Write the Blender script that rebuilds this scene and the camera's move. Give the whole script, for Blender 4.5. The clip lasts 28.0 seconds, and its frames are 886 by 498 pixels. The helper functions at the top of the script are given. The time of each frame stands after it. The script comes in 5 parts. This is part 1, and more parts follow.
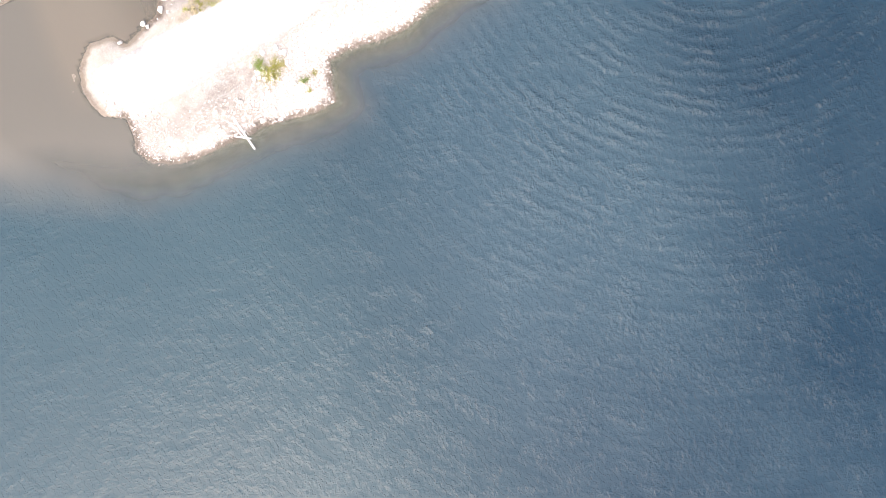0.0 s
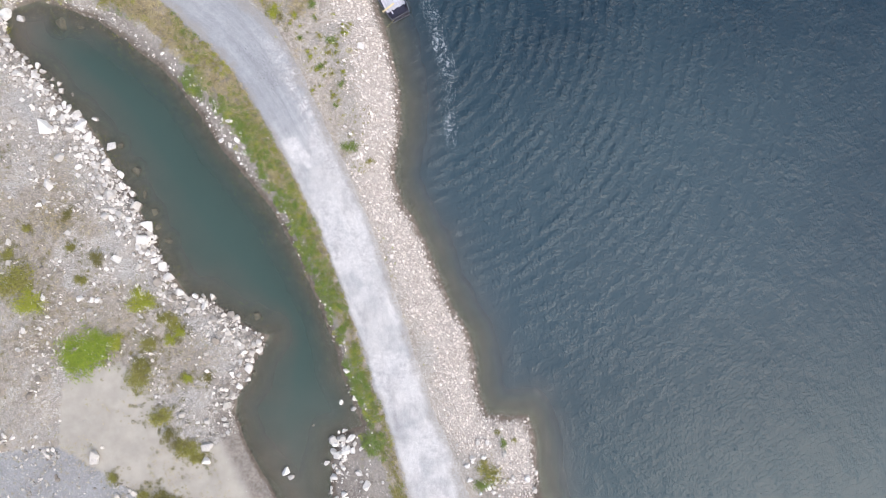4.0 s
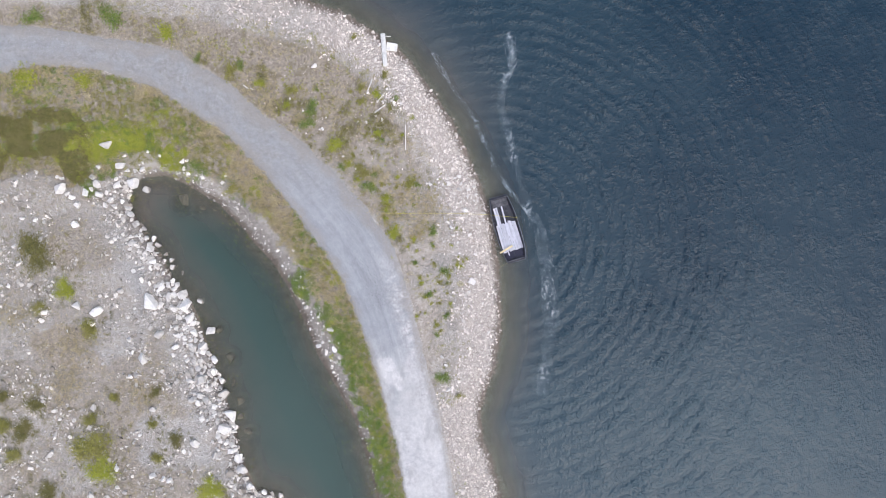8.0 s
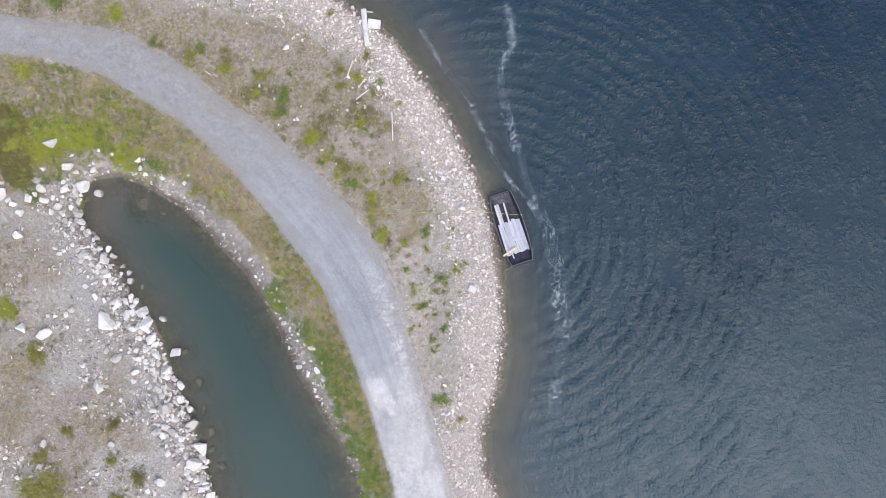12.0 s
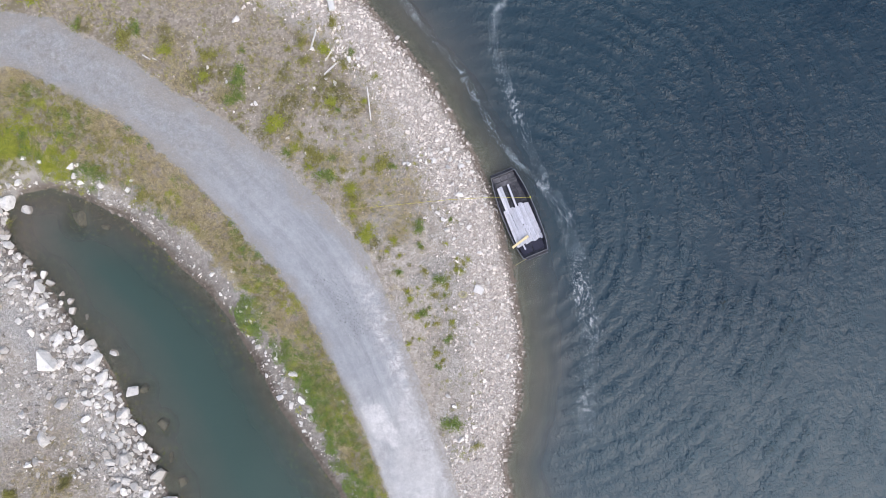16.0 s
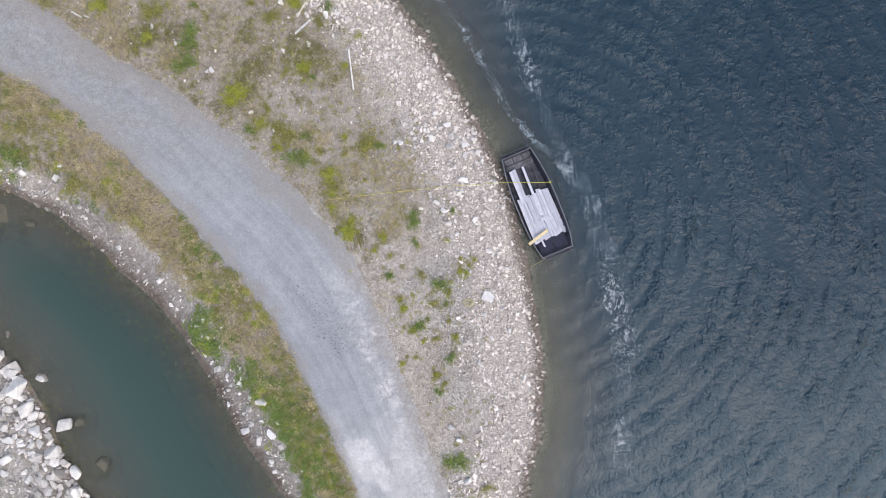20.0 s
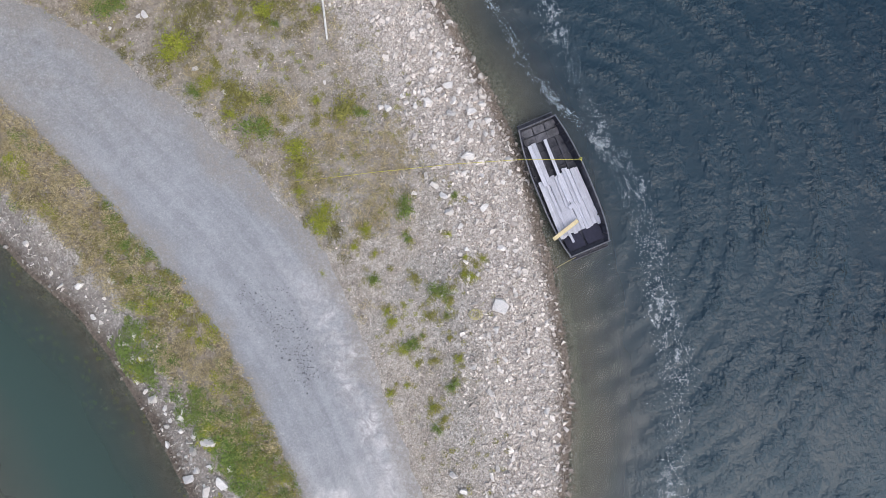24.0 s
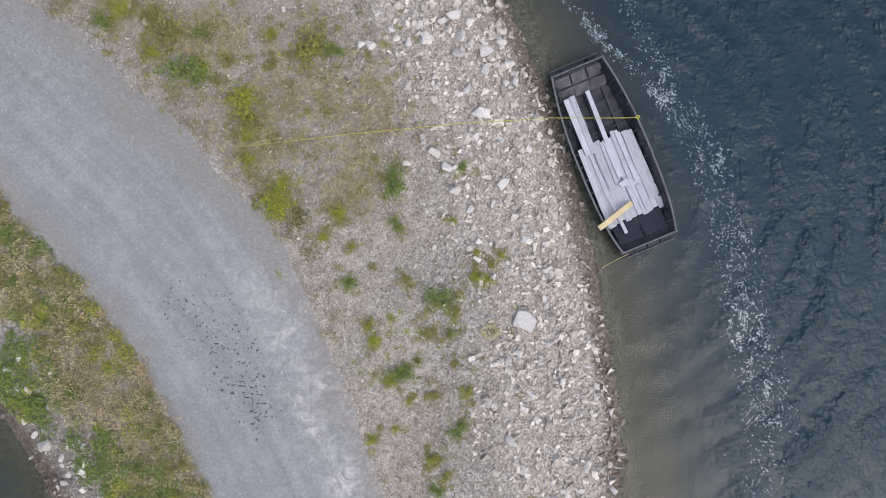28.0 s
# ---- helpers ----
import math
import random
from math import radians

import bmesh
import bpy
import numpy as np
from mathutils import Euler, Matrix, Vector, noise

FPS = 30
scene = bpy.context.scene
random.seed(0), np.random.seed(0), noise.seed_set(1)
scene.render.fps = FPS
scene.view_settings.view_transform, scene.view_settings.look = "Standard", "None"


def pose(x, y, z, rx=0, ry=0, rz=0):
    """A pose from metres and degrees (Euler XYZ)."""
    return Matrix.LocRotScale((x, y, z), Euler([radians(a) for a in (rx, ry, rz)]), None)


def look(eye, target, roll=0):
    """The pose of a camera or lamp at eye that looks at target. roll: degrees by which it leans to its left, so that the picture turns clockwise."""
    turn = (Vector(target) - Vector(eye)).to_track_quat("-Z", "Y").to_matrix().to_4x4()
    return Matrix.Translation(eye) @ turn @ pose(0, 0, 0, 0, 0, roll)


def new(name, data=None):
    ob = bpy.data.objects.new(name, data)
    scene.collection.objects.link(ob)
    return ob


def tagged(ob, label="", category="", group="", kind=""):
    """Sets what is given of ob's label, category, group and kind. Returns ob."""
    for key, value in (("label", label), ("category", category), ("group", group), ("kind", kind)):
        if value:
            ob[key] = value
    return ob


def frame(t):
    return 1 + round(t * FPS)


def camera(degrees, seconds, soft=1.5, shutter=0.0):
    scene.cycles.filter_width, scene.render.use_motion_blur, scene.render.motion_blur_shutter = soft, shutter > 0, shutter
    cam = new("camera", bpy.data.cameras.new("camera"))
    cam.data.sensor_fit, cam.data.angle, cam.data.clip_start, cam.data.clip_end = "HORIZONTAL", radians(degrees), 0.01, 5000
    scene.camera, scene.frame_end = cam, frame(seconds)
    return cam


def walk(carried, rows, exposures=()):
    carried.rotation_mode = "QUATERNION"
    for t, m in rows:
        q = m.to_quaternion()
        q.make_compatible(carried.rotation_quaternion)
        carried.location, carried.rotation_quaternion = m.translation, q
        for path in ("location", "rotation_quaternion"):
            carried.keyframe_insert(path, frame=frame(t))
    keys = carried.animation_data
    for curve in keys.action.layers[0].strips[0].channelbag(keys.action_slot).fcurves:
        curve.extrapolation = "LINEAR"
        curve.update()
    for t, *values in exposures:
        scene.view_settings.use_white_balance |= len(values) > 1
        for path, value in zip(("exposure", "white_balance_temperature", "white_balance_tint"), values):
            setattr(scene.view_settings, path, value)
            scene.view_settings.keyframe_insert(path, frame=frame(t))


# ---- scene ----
cam = camera(70, 28.0, soft=0.6, shutter=0.3)
# seconds, x, y, height, heading: the drone looks straight down all the way
PATH = [
    (0.0, 19.12, -24.17, 40.2, 69.05), (0.5, 18.60, -24.03, 40.1, 68.67), (1.0, 17.09, -23.69, 40.0, 68.36),
    (1.5, 15.35, -23.03, 40.0, 67.77), (2.0, 12.75, -22.26, 39.95, 64.99), (2.3, 11.36, -21.68, 39.9, 50.8),
    (2.5, 10.25, -21.13, 39.9, 32.8), (2.6, 9.75, -20.85, 39.95, 21.9), (2.7, 9.38, -20.66, 40.1, 10.4), (2.8, 9.04, -20.47, 40.25, -0.9), (2.9, 8.66, -20.2, 40.33, -7.2), (3.0, 8.22, -19.87, 40.38, -10.77),
    (3.5, 6.29, -17.95, 40.40, -12.10), (5.5, 0.99, -7.23, 40.65, -1.66), (6.0, 0.53, -4.25, 40.70, -0.5),
    (6.5, 0.41, -2.37, 40.75, 0.79), (7.0, 0.22, -0.97, 40.80, 0.71), (7.5, 0.12, -0.25, 40.90, 0.46),
    (8.0, 0.00, 0.00, 40.85, 0.15), (9.0, 0.04, 0.33, 39.87, -0.07), (10.0, 0.20, 0.36, 38.60, -0.46),
    (11.0, 0.24, 0.28, 37.20, -0.86), (12.25, 0.29, 0.20, 35.47, -1.35), (14.0, 0.31, 0.12, 32.95, -2.64),
    (15.0, 0.36, 0.06, 31.56, -3.94), (16.0, 0.39, 0.0, 30.15, -5.55), (17.0, 0.38, -0.02, 28.70, -6.08),
    (18.0, 0.38, -0.06, 27.35, -6.2), (20.0, 0.36, -0.08, 24.59, -6.08), (23.5, 0.36, -0.18, 19.84, -6.09),
    (25.0, 0.35, -0.22, 17.81, -6.02), (26.0, 0.33, -0.26, 16.42, -5.98), (27.0, 0.31, -0.30, 15.03, -5.85),
    (27.5, 0.30, -0.32, 14.42, -5.75), (28.0, 0.28, -0.36, 13.96, -5.70),
]
EXPOSURE = 0.0
STOPS = [(0.0, 1.61, 6750, 13), (1.5, 1.57, 6700, 13), (2.0, 1.38, 6650, 11.5), (2.6, 1.06, 6450, 10), (3.0, 0.90, 6400, 8.5), (3.5, 0.72, 6300, 8.5), (5.5, 0.53, 6100, 9.5), (8.0, 0.44, 6000, 9.5), (14.0, 0.43, 6020, 9.5), (20.0, 0.33, 6070, 9), (25.0, 0.14, 6120, 8), (28.0, 0.04, 6180, 7.5)]
walk(cam, [(t, pose(x, y, z, 0, 0, h)) for t, x, y, z, h in PATH],
     exposures=[(t, EXPOSURE + s, kelvin, tint) for t, s, kelvin, tint in STOPS])

# ---- sky and light: a bright overcast day ----
world = bpy.data.worlds.new("overcast_sky")
scene.world = world
world.use_nodes = True
wn = world.node_tree.nodes
sky = wn.new("ShaderNodeTexSky")
sky.sky_type = "NISHITA"
sky.sun_disc = False
sky.sun_elevation = radians(52)
sky.sun_rotation = radians(140)
sky.air_density, sky.dust_density, sky.ozone_density = 1.0, 4.0, 1.0
cloud = wn.new("ShaderNodeMix")
cloud.data_type, cloud.blend_type = "RGBA", "ADD"
cloud.inputs["Factor"].default_value = 1.0
cloud.inputs[7].default_value = (1.30, 1.25, 1.20, 1)
world.node_tree.links.new(sky.outputs["Color"], cloud.inputs[6])
world.node_tree.links.new(cloud.outputs[2], wn["Background"].inputs["Color"])
wn["Background"].inputs["Strength"].default_value = 0.13
sun = new("sun", bpy.data.lights.new("sun", "SUN"))
sun.data.energy, sun.data.angle, sun.data.color = 0.80, radians(85), (1.0, 0.98, 0.95)
az, el = radians(140), radians(52)
sun.matrix_world = look(Vector((math.sin(az) * math.cos(el), math.cos(az) * math.cos(el), math.sin(el))) * 60, (0, 0, 0))


# ---- node shorthand ----
class Nodes:
    def __init__(self, name):
        self.mat = bpy.data.materials.new(name)
        self.mat.use_nodes = True
        self.tree = self.mat.node_tree
        self.bsdf = self.tree.nodes["Principled BSDF"]
        self.pos = self.tree.nodes.new("ShaderNodeNewGeometry").outputs["Position"]

    def put(self, value, socket):
        if isinstance(value, bpy.types.NodeSocket):
            self.tree.links.new(value, socket)
        elif isinstance(value, tuple) and len(value) == 3 and socket.type == "RGBA":
            socket.default_value = (*value, 1)
        else:
            socket.default_value = value

    def noise(self, scale, detail=4.0, rough=0.6, vec=None, distort=0.0, out="Fac"):
        n = self.tree.nodes.new("ShaderNodeTexNoise")
        self.put(vec or self.pos, n.inputs["Vector"])
        for k, v in (("Scale", scale), ("Detail", detail), ("Roughness", rough), ("Distortion", distort)):
            n.inputs[k].default_value = v
        return n.outputs[out]

    def cells(self, scale, out="Color", vec=None, feature="F1"):
        n = self.tree.nodes.new("ShaderNodeTexVoronoi")
        n.feature = feature
        self.put(vec or self.pos, n.inputs["Vector"])
        n.inputs["Scale"].default_value = scale
        return n.outputs[out]

    def stretch(self, sx, sy, sz=1.0, turn=0.0, vec=None):
        n = self.tree.nodes.new("ShaderNodeMapping")
        self.put(vec or self.pos, n.inputs["Vector"])
        n.inputs["Rotation"].default_value = (0, 0, radians(turn))
        n.inputs["Scale"].default_value = (sx, sy, sz)
        return n.outputs["Vector"]

    def ramp(self, fac, lo, hi, a=0.0, b=1.0):
        n = self.tree.nodes.new("ShaderNodeMapRange")
        self.put(fac, n.inputs["Value"])
        for k, v in (("From Min", lo), ("From Max", hi), ("To Min", a), ("To Max", b)):
            self.put(v, n.inputs[k])
        return n.outputs["Result"]

    def math(self, op, a, b=0.0):
        n = self.tree.nodes.new("ShaderNodeMath")
        n.operation = op
        self.put(a, n.inputs[0])
        self.put(b, n.inputs[1])
        return n.outputs[0]

    def mix(self, fac, a, b, blend="MIX"):
        n = self.tree.nodes.new("ShaderNodeMix")
        n.data_type, n.blend_type = "RGBA", blend
        self.put(fac, n.inputs["Factor"])
        for v, s in ((a, n.inputs[6]), (b, n.inputs[7])):
            self.put(v, s)
        return n.outputs[2]

    def grey(self, fac):
        n = self.tree.nodes.new("ShaderNodeCombineColor")
        for s in n.inputs:
            self.put(fac, s)
        return n.outputs[0]

    def attr(self, name):
        n = self.tree.nodes.new("ShaderNodeAttribute")
        n.attribute_name = name
        return n.outputs["Fac"]

    def island(self):
        return self.tree.nodes.new("ShaderNodeNewGeometry").outputs["Random Per Island"]

    def each(self):
        return self.tree.nodes.new("ShaderNodeObjectInfo").outputs["Random"]

    def local(self):
        return self.tree.nodes.new("ShaderNodeTexCoord").outputs["Object"]

    def height(self):
        n = self.tree.nodes.new("ShaderNodeSeparateXYZ")
        self.put(self.pos, n.inputs[0])
        return n.outputs["Z"]

    def bump(self, height, strength=0.5, distance=0.02, normal=None):
        n = self.tree.nodes.new("ShaderNodeBump")
        self.put(height, n.inputs["Height"])
        n.inputs["Strength"].default_value = strength
        n.inputs["Distance"].default_value = distance
        if normal:
            self.put(normal, n.inputs["Normal"])
        return n.outputs["Normal"]

    def done(self, colour, rough=0.9, normal=None, metal=0.0, spec=0.3):
        self.put(colour, self.bsdf.inputs["Base Color"])
        self.put(rough, self.bsdf.inputs["Roughness"])
        self.put(metal, self.bsdf.inputs["Metallic"])
        self.bsdf.inputs["Specular IOR Level"].default_value = spec
        if normal:
            self.put(normal, self.bsdf.inputs["Normal"])
        return self.mat


def wet(m, colour, top=0.10, dark=0.6):
    """Stone and soil are soaked, and so darker, up to where the wavelets lap."""
    line = m.math("ADD", m.height(), m.math("MULTIPLY", m.math("SUBTRACT", m.noise(2.2, 3), 0.5), -0.09))
    return m.mix(m.ramp(line, top - 0.03, top + 0.03, 1, 0), colour, m.mix(1.0, colour, (dark, dark * 0.92, dark * 0.84), "MULTIPLY"))


def ground_material():
    m = Nodes("gravelly_soil")
    big, mid, fine = m.noise(0.35, 5), m.noise(2.5, 5, 0.65), m.noise(28, 3, 0.7)
    soil = m.mix(m.ramp(mid, 0.35, 0.65), (0.31, 0.265, 0.22), (0.47, 0.415, 0.355))
    soil = m.mix(m.ramp(big, 0.45, 0.65), soil, (0.345, 0.325, 0.30))
    soil = m.mix(m.ramp(m.noise(0.8, 6, 0.7), 0.48, 0.70, 0, 0.9), soil, (0.24, 0.205, 0.165))
    soil = m.mix(m.ramp(m.noise(0.28, 5, 0.65), 0.48, 0.62, 0, 0.6), soil, (0.28, 0.25, 0.215))
    peb = m.cells(16)
    tone = m.tree.nodes.new("ShaderNodeSeparateColor")
    m.put(peb, tone.inputs[0])
    chips = m.mix(m.ramp(tone.outputs[0], 0.0, 1.0), (0.14, 0.125, 0.11), (0.70, 0.655, 0.61))
    soil = m.mix(m.math("MULTIPLY", m.ramp(m.noise(2.6, 5, 0.7), 0.42, 0.66, 0.1, 0.85), m.attr("pebble")), soil, chips)
    chips2 = m.cells(42)
    tone2 = m.tree.nodes.new("ShaderNodeSeparateColor")
    m.put(chips2, tone2.inputs[0])
    soil = m.mix(0.55, soil, m.mix(1.0, soil, m.grey(m.ramp(tone2.outputs[1], 0, 1, 0.4, 1.6)), "MULTIPLY"))
    soil = m.mix(m.math("MULTIPLY", m.attr("beach"), 0.7), soil, m.mix(m.ramp(tone2.outputs[1], 0, 1), (0.37, 0.32, 0.28), (0.70, 0.62, 0.56)))
    litter = m.mix(m.ramp(m.noise(7, 5, 0.75), 0.35, 0.65), (0.19, 0.155, 0.12), (0.42, 0.36, 0.295))
    litter = m.mix(m.ramp(m.noise(1.7, 3), 0.52, 0.66), litter, (0.22, 0.185, 0.125))
    vegfac = m.ramp(m.math("ADD", m.attr("veg"), m.math("MULTIPLY", m.math("SUBTRACT", m.noise(3.5, 5, 0.7), 0.5), 1.3)), 0.3, 0.75)
    soil = m.mix(vegfac, soil, litter)
    soil = m.mix(m.attr("slate"), soil, m.mix(m.ramp(tone2.outputs[1], 0, 1), (0.17, 0.172, 0.182), (0.42, 0.425, 0.445)))
    soil = m.mix(m.math("MULTIPLY", m.attr("damp"), m.ramp(m.noise(1.2, 4), 0.3, 0.55, 0.55, 1.0)), soil, m.mix(m.ramp(m.noise(5, 5, 0.7), 0.35, 0.65), (0.17, 0.145, 0.125), (0.27, 0.24, 0.215)))
    bits = m.tree.nodes.new("ShaderNodeSeparateColor")
    m.put(m.cells(24), bits.inputs[0])
    crisp = m.mix(1.0, soil, m.grey(m.ramp(bits.outputs[0], 0, 1, 0.5, 1.45)), "MULTIPLY")
    crisp = m.mix(m.ramp(bits.outputs[1], 0.86, 0.9, 0, 0.75), crisp, (0.66, 0.61, 0.57))
    soil = m.mix(m.math("MULTIPLY", m.attr("pebble"), 0.55), soil, crisp)
    mud = m.mix(m.ramp(m.noise(0.9, 5), 0.35, 0.7), (0.44, 0.40, 0.345), (0.36, 0.325, 0.28))
    soil = m.mix(m.attr("sand"), soil, mud)
    rel = m.math("ADD", m.math("MULTIPLY", m.cells(16, "Distance"), m.math("MULTIPLY", m.attr("pebble"), -0.9)), m.math("MULTIPLY", fine, 0.6))
    return m.done(wet(m, soil, 0.075, 0.58), 0.95, m.bump(rel, 0.7, 0.03), spec=0.2)


def road_material():
    m = Nodes("compacted_gravel_road")
    along = m.tree.nodes.new("ShaderNodeCombineXYZ")
    m.put(m.attr("across"), along.inputs[0])
    m.put(m.attr("along"), along.inputs[1])
    lines = m.noise(1.0, 5, 0.6, m.stretch(2.6, 0.12, 1, 0, along.outputs[0]))
    blotch, fine, grit = m.noise(0.55, 6, 0.65), m.noise(16, 4, 0.7), m.noise(60, 2, 0.6)
    col = m.mix(m.ramp(lines, 0.3, 0.7), (0.287, 0.290, 0.305), (0.372, 0.374, 0.389))
    col = m.mix(0.8, col, m.mix(1.0, col, m.grey(m.ramp(m.noise(1.1, 6, 0.68), 0.3, 0.7, 0.84, 1.16)), "MULTIPLY"))
    col = m.mix(m.math("MULTIPLY", m.ramp(blotch, 0.36, 0.7, 0.25, 1), m.attr("pale")), col, (0.575, 0.548, 0.528))
    col = m.mix(m.math("MULTIPLY", m.ramp(m.noise(0.9, 5, 0.7, m.stretch(1.2, 0.5)), 0.48, 0.66, 0, 0.8), m.attr("pale")), col, (0.345, 0.325, 0.325))
    col = m.mix(m.math("MULTIPLY", m.attr("chalk"), m.ramp(m.noise(3.5, 6, 0.7), 0.35, 0.6, 0.1, 0.85)), col, (0.65, 0.62, 0.605))
    col = m.mix(m.math("MULTIPLY", m.attr("north"), m.ramp(m.noise(1.3, 6, 0.7), 0.32, 0.62, 0.25, 0.95)), col, m.mix(m.ramp(m.noise(4, 5, 0.7), 0.35, 0.65), (0.25, 0.232, 0.215), (0.36, 0.345, 0.335)))
    worn = m.math("MULTIPLY", m.attr("worn"), m.ramp(m.noise(1.6, 6, 0.7), 0.35, 0.6))
    col = m.mix(worn, col, m.mix(m.ramp(m.noise(2.8, 6, 0.7, None, 1.5), 0.4, 0.65), (0.34, 0.315, 0.31), (0.66, 0.635, 0.625)))
    col = m.mix(m.math("MULTIPLY", m.attr("verge"), m.ramp(m.noise(9, 5, 0.75), 0.35, 0.6, 0.25, 0.9)), col, (0.31, 0.28, 0.25))
    speck = m.tree.nodes.new("ShaderNodeSeparateColor")
    m.put(m.cells(26), speck.inputs[0])
    col = m.mix(0.25, col, m.mix(1.0, col, m.grey(m.ramp(speck.outputs[0], 0, 1, 0.78, 1.22)), "MULTIPLY"))
    col = m.mix(m.ramp(speck.outputs[1], 0.965, 0.975, 0, 0.22), col, (0.60, 0.58, 0.57))
    col = m.mix(0.7, col, m.mix(1.0, col, m.grey(m.ramp(fine, 0.25, 0.75, 0.78, 1.22)), "MULTIPLY"))
    col = m.mix(0.5, col, m.mix(1.0, col, m.grey(m.ramp(grit, 0.3, 0.7, 0.6, 1.4)), "MULTIPLY"))
    return m.done(wet(m, col), 0.92, m.bump(m.math("ADD", grit, m.math("MULTIPLY", lines, 0.4)), 0.5, 0.02), spec=0.25)


def stone_material(name, low, high, grime=0.5, by_object=False, vary=1.0):
    m = Nodes(name)
    own = m.each() if by_object else m.island()
    col = m.mix(own, low, high)
    col = m.mix(m.ramp(m.noise(5, 5, 0.7), 0.45, 0.75, 0, grime), col, (0.30, 0.27, 0.24))
    col = m.mix(0.7, col, m.mix(1.0, col, m.grey(m.ramp(m.noise(30, 4, 0.7), 0.3, 0.7, 0.78, 1.2)), "MULTIPLY"))
    return m.done(wet(m, col, 0.085, 0.40), 0.85, m.bump(m.noise(9, 6, 0.75), 0.8, 0.06), spec=0.3)


def leaf_material(name, low, high, dry=(0.24, 0.19, 0.09), amount=0.3):
    m = Nodes(name)
    col = m.mix(m.island(), low, high)
    col = m.mix(m.math("MULTIPLY", m.ramp(m.noise(2.2, 3), 0.45, 0.6), amount), col, dry)
    mat = m.done(col, 0.6, spec=0.25)
    m.bsdf.inputs["Transmission Weight"].default_value = 0.0
    return mat


def water_material():
    m = Nodes("lake_water")
    # tone blends sky sheen into the lake's body colour
    deep = m.mix(m.attr("tone"), LAKE_DEEP, LAKE_PALE)
    deep = m.mix(m.ramp(m.noise(0.07, 4), 0.4, 0.7, 0, 0.3), deep, LAKE_PALE)
    body = m.mix(m.attr("silt"), deep, POND_BODY)
    # lake colour turns paler towards the south
    body = m.mix(m.attr("pale_south"), body, (0.034, 0.068, 0.082))
    body = m.mix(m.attr("mud"), body, MUD_BODY)
    body = m.mix(m.attr("peat"), body, m.mix(m.attr("silt"), m.mix(m.ramp(m.noise(0.5, 4), 0.35, 0.65), (0.265, 0.228, 0.188), (0.200, 0.190, 0.160)), m.mix(m.ramp(m.noise(0.5, 4), 0.35, 0.65), (0.205, 0.158, 0.128), (0.150, 0.125, 0.100))))
    rough_water = m.math("SUBTRACT", 1.0, m.attr("calm"))
    # short wavelets in clumps, smooth water between, and wave fronts that spread from the moored boat
    from_boat = m.tree.nodes.new("ShaderNodeVectorMath")
    from_boat.operation = "SUBTRACT"
    m.put(m.pos, from_boat.inputs[0])
    from_boat.inputs[1].default_value = (3.4, 0.7, 0)
    away = m.tree.nodes.new("ShaderNodeVectorMath")
    away.operation = "LENGTH"
    m.put(from_boat.outputs[0], away.inputs[0])
    rings = m.tree.nodes.new("ShaderNodeTexWave")
    rings.wave_type, rings.rings_direction = "RINGS", "Z"
    m.put(from_boat.outputs[0], rings.inputs["Vector"])
    chop = m.tree.nodes.new("ShaderNodeTexWave")
    chop.wave_type, chop.bands_direction, chop.wave_profile = "BANDS", "X", "SAW"
    m.put(m.stretch(1, 1, 1, 246), chop.inputs["Vector"])
    for key, v in (("Scale", 0.75), ("Distortion", 9.0), ("Detail", 3.0), ("Detail Scale", 1.6), ("Detail Roughness", 0.62)):
        chop.inputs[key].default_value = v
    for key, v in (("Scale", 0.39), ("Distortion", 2.6), ("Detail", 2.0), ("Detail Scale", 1.2), ("Detail Roughness", 0.5)):
        rings.inputs[key].default_value = v
    front = m.math("MULTIPLY", rings.outputs["Fac"], m.ramp(m.noise(0.35, 3, 0.6), 0.35, 0.62, 0.15, 1.0))
    front = m.math("MULTIPLY", front, m.ramp(away.outputs["Value"], 3.0, 30.0, 1.0, 0.15))
    w1 = m.ramp(m.noise(4.6, 3, 0.55, m.stretch(0.55, 1.0, 1, -24), 0.25), 0.40, 0.78)
    w2 = m.ramp(m.noise(6.8, 3, 0.55, m.stretch(1.0, 0.5, 1, 14), 0.2), 0.42, 0.80)
    w3 = m.noise(15.0, 2, 0.55, m.stretch(0.6, 1.0, 1, -30))
    clump = m.ramp(m.noise(0.75, 4, 0.65, m.stretch(1.0, 0.7, 1, 20)), 0.38, 0.62, 0.25, 1.0)
    clump = m.math("MULTIPLY", clump, m.ramp(front, 0.0, 0.8, 0.45, 1.3))
    wave = m.math("ADD", m.math("MULTIPLY", m.math("ADD", m.math("ADD", m.math("MULTIPLY", w1, 0.30), m.math("MULTIPLY", chop.outputs["Fac"], 0.72)), m.math("ADD", m.math("MULTIPLY", w2, 0.26), m.math("MULTIPLY", w3, 0.16))), clump), m.math("MULTIPLY", m.math("MULTIPLY", front, m.ramp(away.outputs["Value"], 2.5, 6.0, 0.0, 1.0)), 0.11))
    gust = m.ramp(m.noise(0.09, 4, 0.6), 0.3, 0.7, 0.7, 1.15)
    height = m.math("MULTIPLY", m.math("MULTIPLY", wave, gust), m.math("ADD", m.math("MULTIPLY", rough_water, 1.0), 0.012))
    nrm = m.bump(height, 1.0, 0.135)
    t = m.tree
    murk = t.nodes.new("ShaderNodeBsdfDiffuse")
    m.put(body, murk.inputs["Color"])
    m.put(m.bump(height, 1.0, 0.19), murk.inputs["Normal"])
    clear = t.nodes.new("ShaderNodeBsdfTransparent")
    m.put((0.80, 0.90, 0.87), clear.inputs["Color"])
    volume = t.nodes.new("ShaderNodeMixShader")
